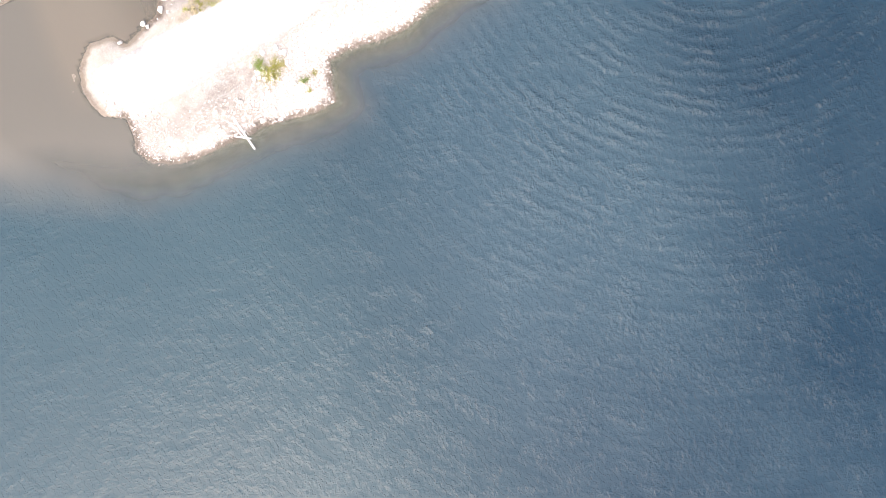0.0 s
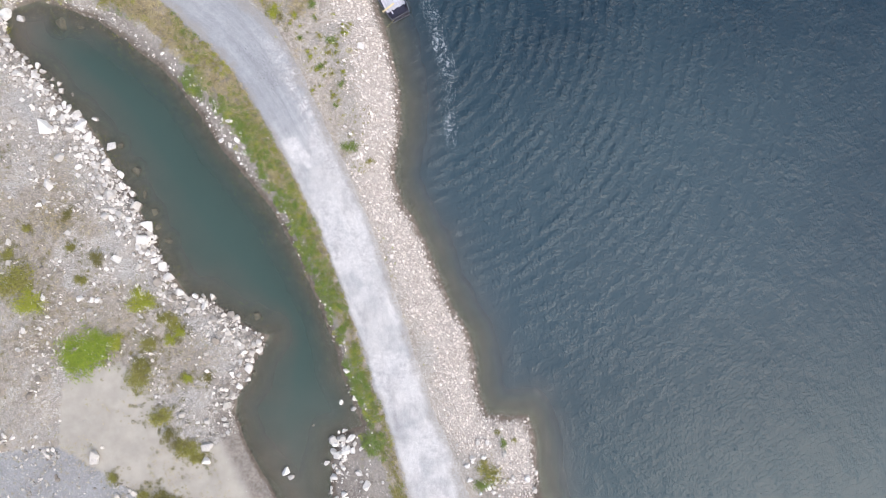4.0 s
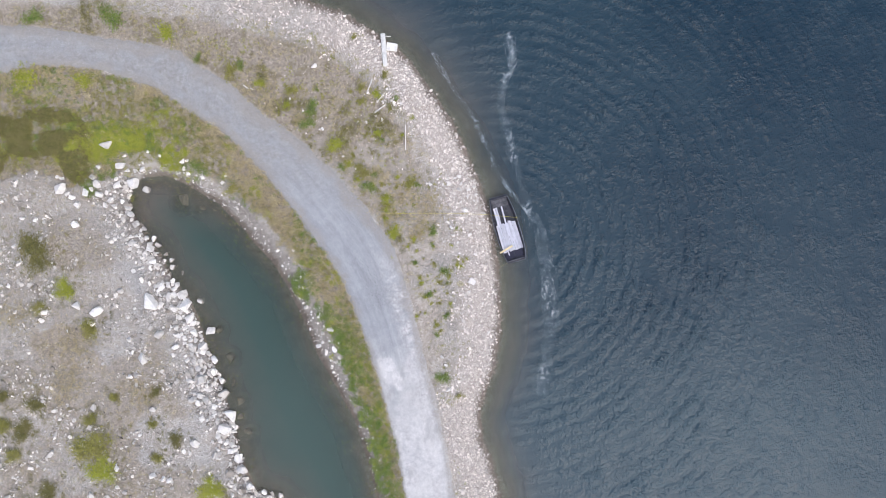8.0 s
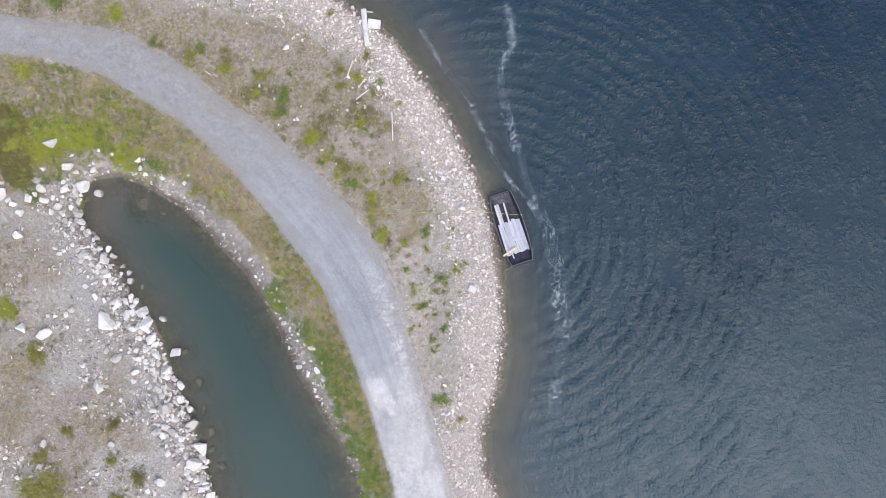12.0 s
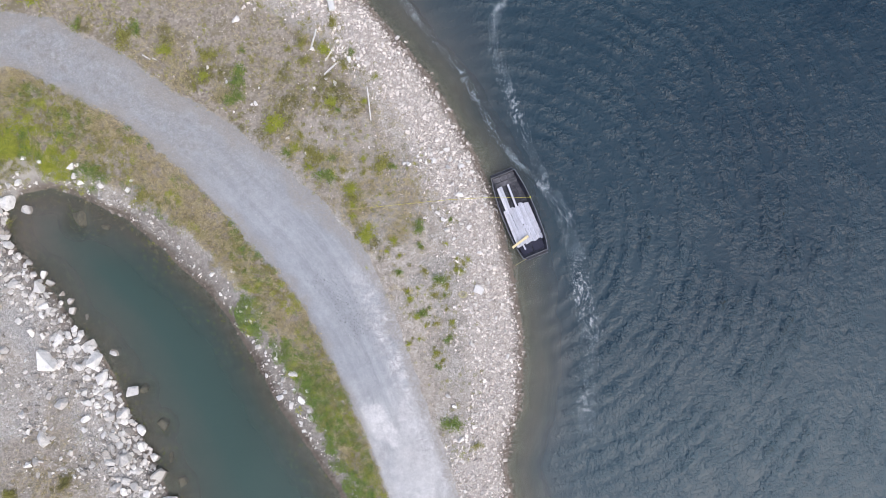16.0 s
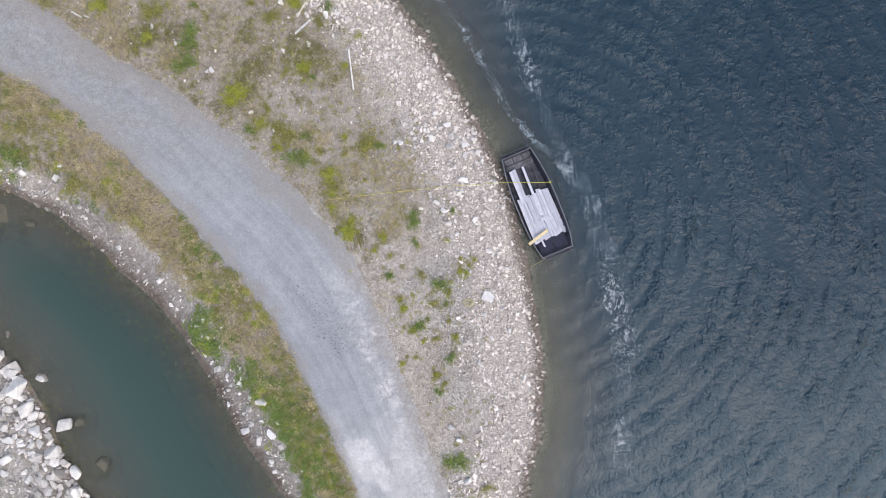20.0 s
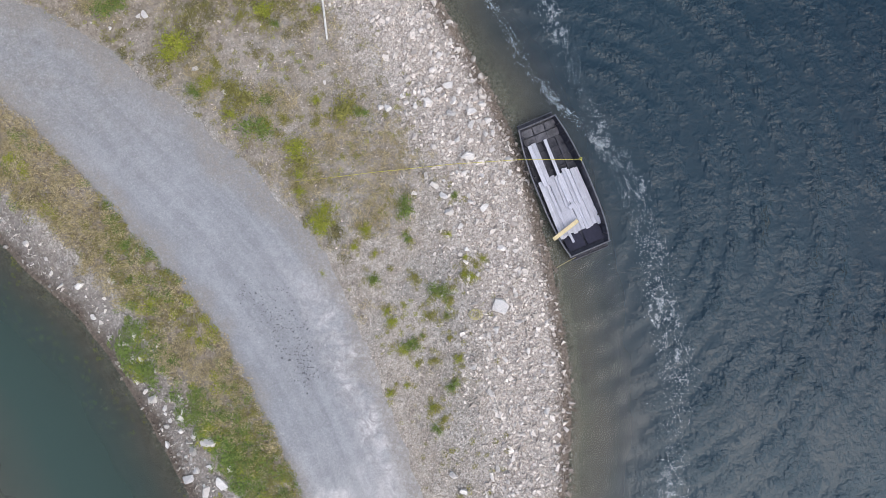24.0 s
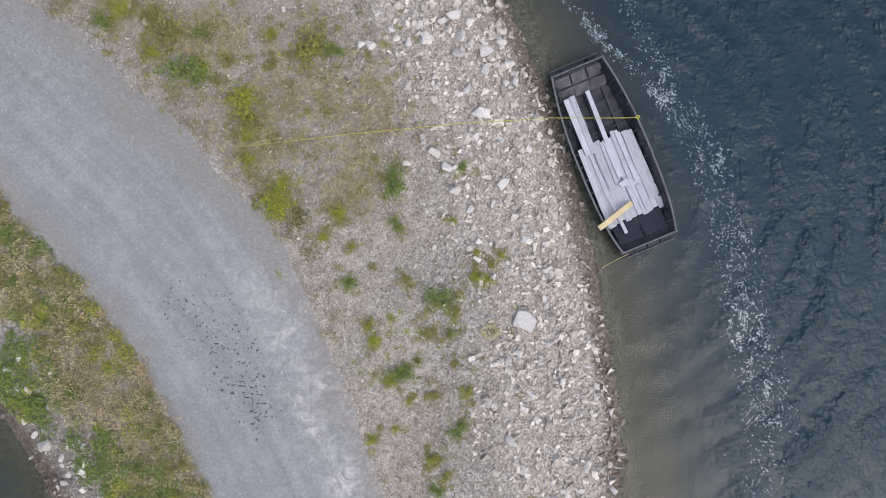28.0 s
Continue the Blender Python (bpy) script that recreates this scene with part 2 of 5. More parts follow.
    m.put(m.attr("murk"), volume.inputs[0])
    t.links.new(clear.outputs[0], volume.inputs[1])
    t.links.new(murk.outputs[0], volume.inputs[2])
    gloss = t.nodes.new("ShaderNodeBsdfGlossy")
    gloss.inputs["Roughness"].default_value = 0.09
    m.put(nrm, gloss.inputs["Normal"])
    fres = t.nodes.new("ShaderNodeFresnel")
    fres.inputs["IOR"].default_value = 1.34
    m.put(nrm, fres.inputs["Normal"])
    top = t.nodes.new("ShaderNodeMixShader")
    t.links.new(fres.outputs[0], top.inputs[0])
    t.links.new(volume.outputs[0], top.inputs[1])
    t.links.new(gloss.outputs[0], top.inputs[2])
    t.links.new(top.outputs[0], t.nodes["Material Output"].inputs["Surface"])
    return m.mat


LAKE_DEEP, LAKE_PALE, POND_BODY, MUD_BODY = (0.0082, 0.0255, 0.0435), (0.041, 0.072, 0.092), (0.051, 0.082, 0.071), (0.165, 0.142, 0.112)
GROUND, ROAD, WATER = ground_material(), road_material(), water_material()
GRAVEL = stone_material("beach_gravel", (0.42, 0.36, 0.315), (0.98, 0.895, 0.825), 0.08)
FIELD_GRAVEL = stone_material("field_pebbles", (0.22, 0.175, 0.145), (0.80, 0.705, 0.635), 0.25)
GREY_GRAVEL = stone_material("grey_gravel", (0.23, 0.195, 0.16), (0.88, 0.815, 0.75), 0.35)
GRAVEL_ONE = stone_material("beach_stone", (0.54, 0.475, 0.42), (0.97, 0.89, 0.825), 0.15, True)
GREY_ONE = stone_material("bank_stone", (0.42, 0.385, 0.35), (0.90, 0.845, 0.79), 0.4, True)
BOULDER = stone_material("pale_boulder", (0.56, 0.515, 0.47), (0.92, 0.865, 0.81), 0.42, True)
SLAB = stone_material("bleached_slab", (0.66, 0.61, 0.57), (0.92, 0.87, 0.83), 0.25, True)
sm = Nodes("sunken_rock")
SUNKEN = sm.done(sm.mix(sm.ramp(sm.noise(5, 5, 0.7), 0.35, 0.7), (0.50, 0.36, 0.28), (0.30, 0.22, 0.17)), 0.9, sm.bump(sm.noise(14, 5), 0.4, 0.02), spec=0.2)
DRY = leaf_material("dry_grass_blades", (0.20, 0.155, 0.075), (0.72, 0.60, 0.36), (0.30, 0.235, 0.11))
OLIVE = leaf_material("olive_grass_blades", (0.13, 0.125, 0.03), (0.40, 0.37, 0.095))
GREEN = leaf_material("green_weed_leaves", (0.07, 0.115, 0.022), (0.25, 0.33, 0.075), amount=0.2)
BROWN = leaf_material("brown_weed_leaves", (0.085, 0.080, 0.025), (0.25, 0.225, 0.075))
LIME = leaf_material("yellow_green_leaves", (0.20, 0.235, 0.02), (0.44, 0.44, 0.065), amount=0.15)


# ---- plan, in metres ----
LAKE_SHORE = [(-90, 40), (-50, 24), (-28.4, 18.7), (-21.1, 18.2), (-13.9, 17.3), (-8.7, 16.0), (-6.7, 15.3), (-4.9, 14.2), (-2.9, 12.9),
              (-1.6, 11.4), (-0.3, 9.6), (0.6, 8.2), (1.5, 6.4), (2.2, 4.6), (2.8, 3.1), (3.2, 1.5), (3.5, -0.3), (3.7, -2.1), (3.78, -4.3),
              (3.65, -6.1), (3.3, -7.9), (2.65, -9.6), (2.42, -10.8), (2.72, -12.6), (3.05, -13.3), (3.6, -15.1), (4.0, -17.2), (4.5, -19.5),
              (5.2, -21.4), (5.3, -23.3), (5.1, -25.0), (5.3, -26.6), (6.5, -27.0), (8.0, -27.1), (8.1, -28.5), (7.9, -30.3), (7.8, -32.1),
              (8.0, -33.2), (8.0, -35.0), (8.2, -36.6), (8.0, -38.1), (7.4, -39.4), (6.4, -40.1), (5.2, -39.9), (4.1, -40.0)]
INNER_SHORE = [(3.5, -41.3), (2.5, -41.7), (1.4, -41.9), (0.2, -41.6), (-0.4, -41.1), (-1.0, -40.5), (-1.0, -39.0), (-0.2, -38.3), (-0.8, -37.1),
               (-1.3, -35.9), (-2.6, -35.1), (-3.4, -33.9), (-4.6, -32.6), (-5.3, -31.1), (-5.2, -28.9), (-4.9, -27.4), (-4.4, -26.1),
               (-2.6, -25.8), (-3.0, -23.9), (-3.3, -22.0), (-3.4, -20.2), (-3.9, -17.5), (-4.6, -14.5), (-5.7, -11.0), (-6.95, -8.8), (-8.05, -6.9),
               (-9.1, -4.4), (-9.8, -2.9), (-10.7, -1.3), (-12.0, 0.2), (-13.3, 1.7), (-14.7, 3.0), (-16.5, 4.1), (-17.9, 4.7), (-19.2, 4.6)]
BANK_SHORE = [(-20.1, 3.9), (-20.1, 2.4), (-19.3, 1.1), (-18.3, -0.3), (-17.4, -2.0), (-16.4, -3.1), (-15.8, -4.4), (-15.1, -6.4), (-14.45, -8.2),
              (-13.85, -10.0), (-13.3, -12.2), (-12.7, -14.0), (-12.0, -15.5), (-10.6, -16.0), (-9.5, -17.3), (-8.1, -18.6), (-7.2, -19.0),
              (-8.4, -20.3), (-9.0, -21.6), (-10.1, -22.5), (-10.4, -23.6), (-10.1, -25.4), (-9.5, -27.4), (-8.8, -29.3), (-8.4, -30.8),
              (-8.3, -32.6), (-7.4, -34.7), (-6.7, -37.2), (-6.2, -39.4), (-5.6, -42.1), (-5.4, -46.0), (-8.0, -54.0), (-30, -80), (-90, -110)]
ROAD_IN = [(-60, 6.0), (-40, 9.5), (-28.4, 11.1), (-26.2, 11.5), (-23.7, 11.6), (-21.1, 11.1), (-18.6, 10.2), (-16.4, 8.9), (-14.3, 7.5), (-12.8, 6.2),
           (-11.4, 4.6), (-9.9, 2.8), (-8.7, 1.1), (-7.4, -0.5), (-6.3, -2.5), (-5.6, -4.3), (-4.9, -6.1), (-4.2, -8.3), (-3.6, -10.5), (-3.0, -12.6),
           (-2.5, -15.3), (-2.1, -17.9), (-1.7, -20.5), (-1.4, -23.1), (-1.1, -25.3), (-0.8, -27.6), (-0.6, -30.1), (-0.4, -32.7), (0.0, -35.2),
           (0.2, -37.5), (0.5, -39.5), (1.0, -41.2)]
ROAD_OUT = [(-60, 9.5), (-40, 12.8), (-28.4, 14.2), (-26.2, 14.2), (-23.0, 13.6), (-20.4, 13.3), (-17.2, 12.7), (-13.9, 10.7), (-12.5, 9.5), (-11.0, 8.2),
            (-9.6, 7.3), (-8.1, 6.0), (-6.7, 4.6), (-5.2, 2.9), (-4.1, 1.5), (-3.0, -0.1), (-2.5, -1.8), (-2.0, -3.6), (-1.5, -5.4), (-1.1, -7.2),
            (-0.5, -9.4), (0.0, -11.6), (0.6, -14.6), (1.0, -17.6), (1.5, -20.7), (1.8, -23.3), (2.2, -26.0), (2.8, -28.5), (3.2, -31.0), (3.6, -33.5),
            (4.2, -36.2), (4.0, -39.3)]
FAR_LEFT = [(-3000, -300), (-3000, 300)]


# ---- plan arithmetic ----
def dist_line(x, y, line):
    """Distance from points to a polyline."""
    best = np.full(x.shape, 1e9)
    for (ax, ay), (bx, by) in zip(line[:-1], line[1:]):
        dx, dy = bx - ax, by - ay
        s = np.clip(((x - ax) * dx + (y - ay) * dy) / (dx * dx + dy * dy), 0, 1)
        best = np.minimum(best, (x - ax - s * dx) ** 2 + (y - ay - s * dy) ** 2)
    return np.sqrt(best)


def within(x, y, ring):
    """True for the points inside a closed ring."""
    odd = np.zeros(x.shape, bool)
    for (ax, ay), (bx, by) in zip(ring, ring[1:] + ring[:1]):
        if ay != by:
            odd ^= ((ay > y) != (by > y)) & (x < (bx - ax) * (y - ay) / (by - ay) + ax)
    return odd


TABLE = np.random.RandomState(7).rand(128, 128)


def vnoise(x, y):
    i, j = np.floor(x).astype(int), np.floor(y).astype(int)
    u, v = x - i, y - j
    u, v = u * u * (3 - 2 * u), v * v * (3 - 2 * v)
    g = lambda a, b: TABLE[a % 128, b % 128]
    return (g(i, j) * (1 - u) + g(i + 1, j) * u) * (1 - v) + (g(i, j + 1) * (1 - u) + g(i + 1, j + 1) * u) * v


def fbm(x, y, size, octaves=4):
    """Noise from 0 to 1 with features of that many metres."""
    total, amp, norm = 0, 1.0, 0
    for k in range(octaves):
        total = total + amp * vnoise(x / size * 2**k + 17.3 * k, y / size * 2**k - 9.1 * k)
        norm, amp = norm + amp, amp * 0.5
    return total / norm


def ease(v, lo, hi):
    s = np.clip((v - lo) / (hi - lo), 0, 1)
    return s * s * (3 - 2 * s)


LAND_RING = LAKE_SHORE + INNER_SHORE + BANK_SHORE + FAR_LEFT
BANK_RING = [(-20.6, 4.6)] + BANK_SHORE + [(-3000, -300), (-3000, 4.6)]
ROAD_RING = ROAD_IN + ROAD_OUT[::-1]
STRIP_RING = [((a + c) / 2, (b + e) / 2) for (a, b), (c, e) in zip(ROAD_IN, ROAD_OUT)] + INNER_SHORE + [(-20.6, 2.0), (-60, 2.0)]


def survey(x, y):
    """Signed distances that the ground, the water and the planting go by."""
    wob = (fbm(x, y, 1.1, 3) - 0.5) * 0.55
    lake, inner, bank = dist_line(x, y, LAKE_SHORE), dist_line(x, y, INNER_SHORE), dist_line(x, y, BANK_SHORE)
    land = within(x, y, LAND_RING)
    near = np.minimum(np.minimum(lake, inner), bank)
    d = np.where(land, near, -near) + wob * np.clip(near / 0.5, 0.3, 1)
    jx, jy = (fbm(x + 71, y, 1.8, 3) - 0.5) * 2.4, (fbm(x, y + 33, 1.8, 3) - 0.5) * 2.4
    left = within(x, y + jy, BANK_RING)
    road = dist_line(x, y, ROAD_RING + ROAD_RING[:1])
    road = np.where(within(x, y, ROAD_RING), road, -road)
    strip = within(x, y, STRIP_RING) & ~left & (y > -37)
    return d, lake, inner, bank, left, road, strip


def ground_height(x, y, s=None):
    d, lake, inner, bank, left, road, strip = s or survey(x, y)
    up = np.clip(d, 0, None)
    z = 0.33 * (1 - np.exp(-up / 1.3)) + 0.08 * (1 - np.exp(-up / 6))
    z = np.where(left, 0.42 * (1 - np.exp(-up / 0.9)) + 0.12 * (1 - np.exp(-up / 8)), z)
    z = z + (fbm(x, y, 2.4, 4) - 0.5) * 0.16 * ease(up, 0.2, 1.5) * (1 - ease(road, -0.8, 0.3)) + (fbm(x, y, 0.4, 2) - 0.5) * 0.035 * (1 - ease(road, -0.3, 0.2))
    dn = np.clip(-d, 0, None)
    pond = (np.minimum(inner, bank) < lake)
    shoal = ease(np.hypot(x - 1.0, (y + 43) * 1.0), 14.0, 3.5)
    far = 0.13 * dn + 0.10 * dn**2
    far = far * (1 - 0.86 * shoal)
    still = np.minimum(0.34 * dn, 1.15 + 0.05 * dn) * (1 - 0.72 * ease(y, -22, -33))
    z = np.where(d < 0, -np.minimum(np.where(pond & (y > -41) & (x < 3), still, far), 7.0) + (fbm(x, y, 0.7, 3) - 0.5) * 0.06 * ease(dn, 0, 0.6), z)
    return z


def mesh_from(name, verts, faces, material, smooth=True, **attrs):
    me = bpy.data.meshes.new(name)
    n, k = len(faces), faces.shape[1]
    me.vertices.add(len(verts))
    me.vertices.foreach_set("co", np.ascontiguousarray(verts, np.float32).ravel())
    me.loops.add(n * k)
    me.loops.foreach_set("vertex_index", np.ascontiguousarray(faces, np.int32).ravel())
    me.polygons.add(n)
    me.polygons.foreach_set("loop_start", np.arange(0, n * k, k, dtype=np.int32))
    me.polygons.foreach_set("use_smooth", np.full(n, smooth))
    me.update(calc_edges=True)
    me.materials.append(material)
    for key, v in attrs.items():
        me.attributes.new(key, "FLOAT", "POINT").data.foreach_set("value", np.ascontiguousarray(v, np.float32).ravel())
    return me


def sheet_faces(nx, ny):
    i, j = np.meshgrid(np.arange(nx - 1), np.arange(ny - 1), indexing="ij")
    a = (i * ny + j).ravel()
    return np.stack([a, a + ny, a + ny + 1, a + 1], 1)


def spaced(lo, hi, step, reach):
    """Even steps from lo to hi, and ever wider ones out to the horizon."""
    out = step * np.cumsum(1.35 ** np.arange(1, 60))
    out = np.append(out[out < reach], reach)
    return np.concatenate([lo - out[::-1], np.arange(lo, hi, step), hi + out])


# ---- ground: one sheet, lake bed included ----
gx, gy = np.meshgrid(spaced(-31, 12, 0.15, 2400), spaced(-52, 20, 0.15, 2400), indexing="ij")
S = survey(gx, gy)
gz = ground_height(gx, gy, S)
d, lake, inner, bank, left, road, strip = S
n1, n2 = fbm(gx, gy, 3.0, 4), fbm(gx + 40, gy, 1.4, 4)
mud_flat = within(gx, gy, [(-20.6, -19.6), (-16.8, -18.9), (-15.0, -21.6), (-15.6, -23.2), (-14.2, -25.2), (-11.8, -25.2), (-10.4, -24.6), (-9.4, -28.0),
                           (-9.4, -29.6), (-12.6, -29.0), (-17.0, -27.4), (-21.6, -23.4)])
tip_sand = ease(gy, -33, -37) * (d > 0) * (gx > -3)
sand = np.clip(np.where(mud_flat, 1.0, 0) * 0.95 + np.where((~left) & (inner < lake), 0.1 * ease(gy, -24, -27) * ease(road, -0.6, -1.3), 0) * ease(n2, 0.3, 0.5) + tip_sand * 0.6 + 0.85 * ease(np.hypot(gx + 18.9, (gy - 5.0) * 1.3), 2.6, 1.2) + ease(d, 0.0, -1.2) * 0.9, 0, 1)
field = (~left) & ~strip
south = ease(gy, -22, -27)
frac = np.clip(-road, 0, None) / (np.clip(-road, 0, None) + inner + 0.01)
veg = np.where(strip, np.where(gx > -14, ease(frac + (n2 - 0.5) * 0.5, 0.62, 0.48), ease(inner, 0.7, 1.5)) * 0.85 * (1 - south * ease(road, -0.6, -1.3)), 0) + np.where(field, ease(lake, 2.3, 3.6) * (0.14 + 0.42 * ease(gy, -2.5, 3) * ease(gx, 0.8, -0.8) + 0.55 * ease(gy, 5, 9)) * ease(gy, -34, -14), 0)
veg = np.where(left, 0.16 + 0.35 * ease(gx, -18, -24) + 0.6 * ease(n1, 0.44, 0.58) * ease(bank, 1.5, 3.5), veg)
veg = veg * (0.55 + 0.9 * n2) * ease(road, 0.3, -0.3) * (1 - sand)
pebble = np.clip(np.where(left, 0.9, np.where(strip, 0.8, (ease(lake, 5, 2) * 0.5 + 0.5) * (1 - 0.55 * ease(gy, 5, 9) * ease(lake, 2, 3.5)))), 0, 1) * (1 - sand)
damp = np.where(strip, ease(frac, 0.55, 0.7) * ease(gx, -15, -13) + south * ease(road, -0.6, -1.3), 0) * (d > 0) * 0.8
damp = np.maximum(damp, 0.7 * np.where(field, ease(gy, -29.5, -33) * ease(road, -0.2, -1.0) * ease(n2, 0.25, 0.5), 0) * (d > 0))
damp = np.clip(np.maximum(damp, np.where(left, ease(bank, 1.7, 0.9) * ease(gy, -19.5, -21.5) + ease(bank, 0.9, 0.4), 0)) + ease(d, 0.7, 0.2) * np.where(field, ease(lake, 1.5, 0.3), 1) * 0.6, 0, 1) * (d > -0.1)
sand = sand * (1 - damp * (d > 0))
slate = np.where(left & within(gx, gy, [(-60, -20), (-21.6, -23.4), (-17.0, -27.4), (-12.6, -29.0), (-9.4, -29.6), (-4, -32), (-4, -200), (-60, -200)]), 0.8, np.where(left, 0.15 * ease(n2, 0.35, 0.55), 0)) * (1 - damp)
ground = new("ground", mesh_from("ground", np.stack([gx, gy, gz], -1).reshape(-1, 3), sheet_faces(*gx.shape), GROUND, veg=veg, sand=sand, slate=slate, damp=damp, pebble=pebble, beach=np.where(field, ease(lake, 3.4, 1.6), 0) * (d > -0.3) * (1 - 0.7 * ease(gx, -5, -10))))
tagged(ground, "pale gravelly lakeshore ground with dry litter and mud", "ground", kind="structure")

# ---- water ----
SUNKEN_ROCKS = [(-13.85, -7.1, 0.85), (-13.75, -8.7, 0.9), (-13.2, -9.9, 0.8), (-14.5, -5.3, 0.6), (-16.75, 3.1, 1.2), (-12.6, -11.9, 0.7), (-8.0, -17.7, 0.8), (-13.1, -10.9, 0.6), (-15.6, 2.6, 0.5)]
wx, wy = np.meshgrid(spaced(-26, 56, 0.3, 2400), spaced(-62, 22, 0.3, 2400), indexing="ij")
S = survey(wx, wy)
depth = np.clip(-ground_height(wx, wy, S), 0, None)
d, lake, inner, bank, left, road, strip = S
pondish = ease(np.minimum(inner, bank) - lake, 0.5, -2.0) * ease(wy, -44, -40) * ease(wx, 4, 0)
silt = pondish
# paler zones off spit and beach: sky reflection painted as body colour
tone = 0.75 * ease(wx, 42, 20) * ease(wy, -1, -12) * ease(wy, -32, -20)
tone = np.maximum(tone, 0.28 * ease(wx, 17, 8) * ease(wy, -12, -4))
# and paler close to the shore
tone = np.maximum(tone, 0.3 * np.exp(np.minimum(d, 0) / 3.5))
tip = ease(wx - 10.2 + 0.4 * np.clip(-41 - wy, 0, None) + 1.6 * (fbm(wx, wy, 4.0) - 0.5), 1.2, -5.0) * ease(wy, -29, -40)
fringe = ease(d, -2.8, -0.1)
mud = np.clip(0.8 * tip + pondish * 0.50 * ease(wy, -22, -33) , 0, 1)
peat = np.clip(pondish * (0.9 * np.exp(np.minimum(d + 0.1, 0) / (0.45 + 0.65 * ease(inner - bank, -0.5, 1.0))) + 0.35 * ease(wy, -20, -32) + 0.5 * ease(wy, 0.0, 4.5)) + 0.9 * np.exp(np.minimum(d + 0.2, 0) / (0.70 + 0.2 * ease(wy, 0, -5) + 0.7 * ease(wy, 5, 11))) * (1 - pondish), 0, 1) * (1 - tip)
calm = np.maximum(pondish * 0.97, 0.9 * np.exp(np.minimum(d + 0.3, 0) / 2.2))
calm = np.maximum(np.maximum(calm, 0.4 * ease(wy, -14, -26)), 0.97 * ease(tip, 0.15, 0.6))
for bx, by, br in SUNKEN_ROCKS:
    depth = np.minimum(depth, 0.07 + 0.7 * np.clip(np.hypot(wx - bx, wy - by) - br * 0.40, 0, None))
murk = np.maximum(1 - np.exp(-depth * 3.2), 0.9 * tip * ease(d, 0.15, -0.2))
water = new("water", mesh_from("water", np.stack([wx, wy, 0 * wx], -1).reshape(-1, 3), sheet_faces(*wx.shape), WATER, tone=tone, pale_south=0.7 * ease(wy, -18, -36) * (1 - pondish), silt=silt, mud=mud, peat=peat, calm=calm, murk=murk))
tagged(water, "slate blue lake water with wind ripples and a still green pond", "water", kind="structure")


# ---- road ----
def along_line(line, n):
    p = np.array(line, float)
    s = np.r_[0, np.cumsum(np.hypot(*np.diff(p, axis=0).T))]
    t = np.linspace(0, s[-1], n)
    q = np.stack([np.interp(t, s, p[:, 0]), np.interp(t, s, p[:, 1])], 1)
    for _ in range(6):
        q[1:-1] = (q[:-2] + 2 * q[1:-1] + q[2:]) / 4
    return q


def matched(a, b, n):
    """Two edges sampled together, pair by pair of their corners."""
    mid = (np.array(a) + np.array(b)) / 2
    s = np.r_[0, np.cumsum(np.hypot(*np.diff(mid, axis=0).T))]
    t = np.linspace(0, s[-1], n)
    out = []
    for e in (a, b):
        e = np.array(e, float)
        q = np.stack([np.interp(t, s, e[:, 0]), np.interp(t, s, e[:, 1])], 1)
        for _ in range(10):
            q[1:-1] = (q[:-2] + 2 * q[1:-1] + q[2:]) / 4
        out.append(q)
    return out[0], out[1], t


edge_in, edge_out, run = matched(ROAD_IN, ROAD_OUT, 620)
u = np.linspace(-0.22, 1.22, 44)[None, :]
rx = edge_in[:, :1] * (1 - u) + edge_out[:, :1] * u
ry = edge_in[:, 1:] * (1 - u) + edge_out[:, 1:] * u
wide = np.hypot(*(edge_out - edge_in).T)[:, None]
S = survey(rx, ry)
side = (0.5 - np.abs(u - 0.5)) * wide
keep = ease(S[0], 0.2, 0.9)
rz = ground_height(rx, ry, S) + 0.045 - 0.10 * ease(side, 0.35, -0.40) - 0.12 * (1 - keep) + (fbm(rx, ry, 0.6, 4) - 0.5) * 0.10 * ease(side, 0.8, 0.0)
rz = rz + 0.02 * ease(np.abs(side - 0.9), 0.5, 0.0) * -1
pale = ease(ry, -5.0, -9.0) * np.ones_like(u)
fray = (fbm(rx, ry, 0.9, 6) - 0.5) * 2.6
chalk = np.maximum(ease(np.maximum(np.abs(rx + 3.45 + (ry + 7.9) * 0.3) / 0.5, np.abs(ry + 7.9) / 0.85) + fray, 1.1, 0.7), 0.75 * ease(np.maximum(np.abs(rx + 1.85 + (ry + 7.9) * 0.3) / 0.5, np.abs(ry + 7.9) / 1.0) + fray * 1.4, 1.1, 0.5))
chalk = np.maximum(chalk, 0.8 * ease(ry, -9, -12) * ease(fbm(rx + 9, ry, 1.7, 5), 0.40, 0.56))
chalk = np.maximum(chalk, 0.55 * ease(ry, -26, -34) * ease(fbm(rx, ry, 2.0), 0.35, 0.6))
verge = ease(side - 0.12 + (fbm(rx, ry, 0.9) - 0.5) * 1.2 - np.where(u > 0.5, 0.25, 0.0) * ease(ry, 2, -3) - np.where(u > 0.5, 0.3, 0.1) * ease(ry, -2, 3), 0.6, -0.1)
road_ob = new("road", mesh_from("road", np.stack([rx, ry, rz], -1).reshape(-1, 3), sheet_faces(*rx.shape), ROAD,
                                across=(u - 0.5) * wide, along=np.repeat(run[:, None], u.shape[1], 1), north=ease(ry, 1.5, 7.0) * np.ones_like(u), pale=pale, chalk=chalk, verge=verge, worn=ease(u, 0.5, 0.8) * ease(ry, 1.0, -2.5) * ease(ry, -14, -9)))
tagged(road_ob, "curving single lane road of compacted pale grey gravel", "road", kind="structure")


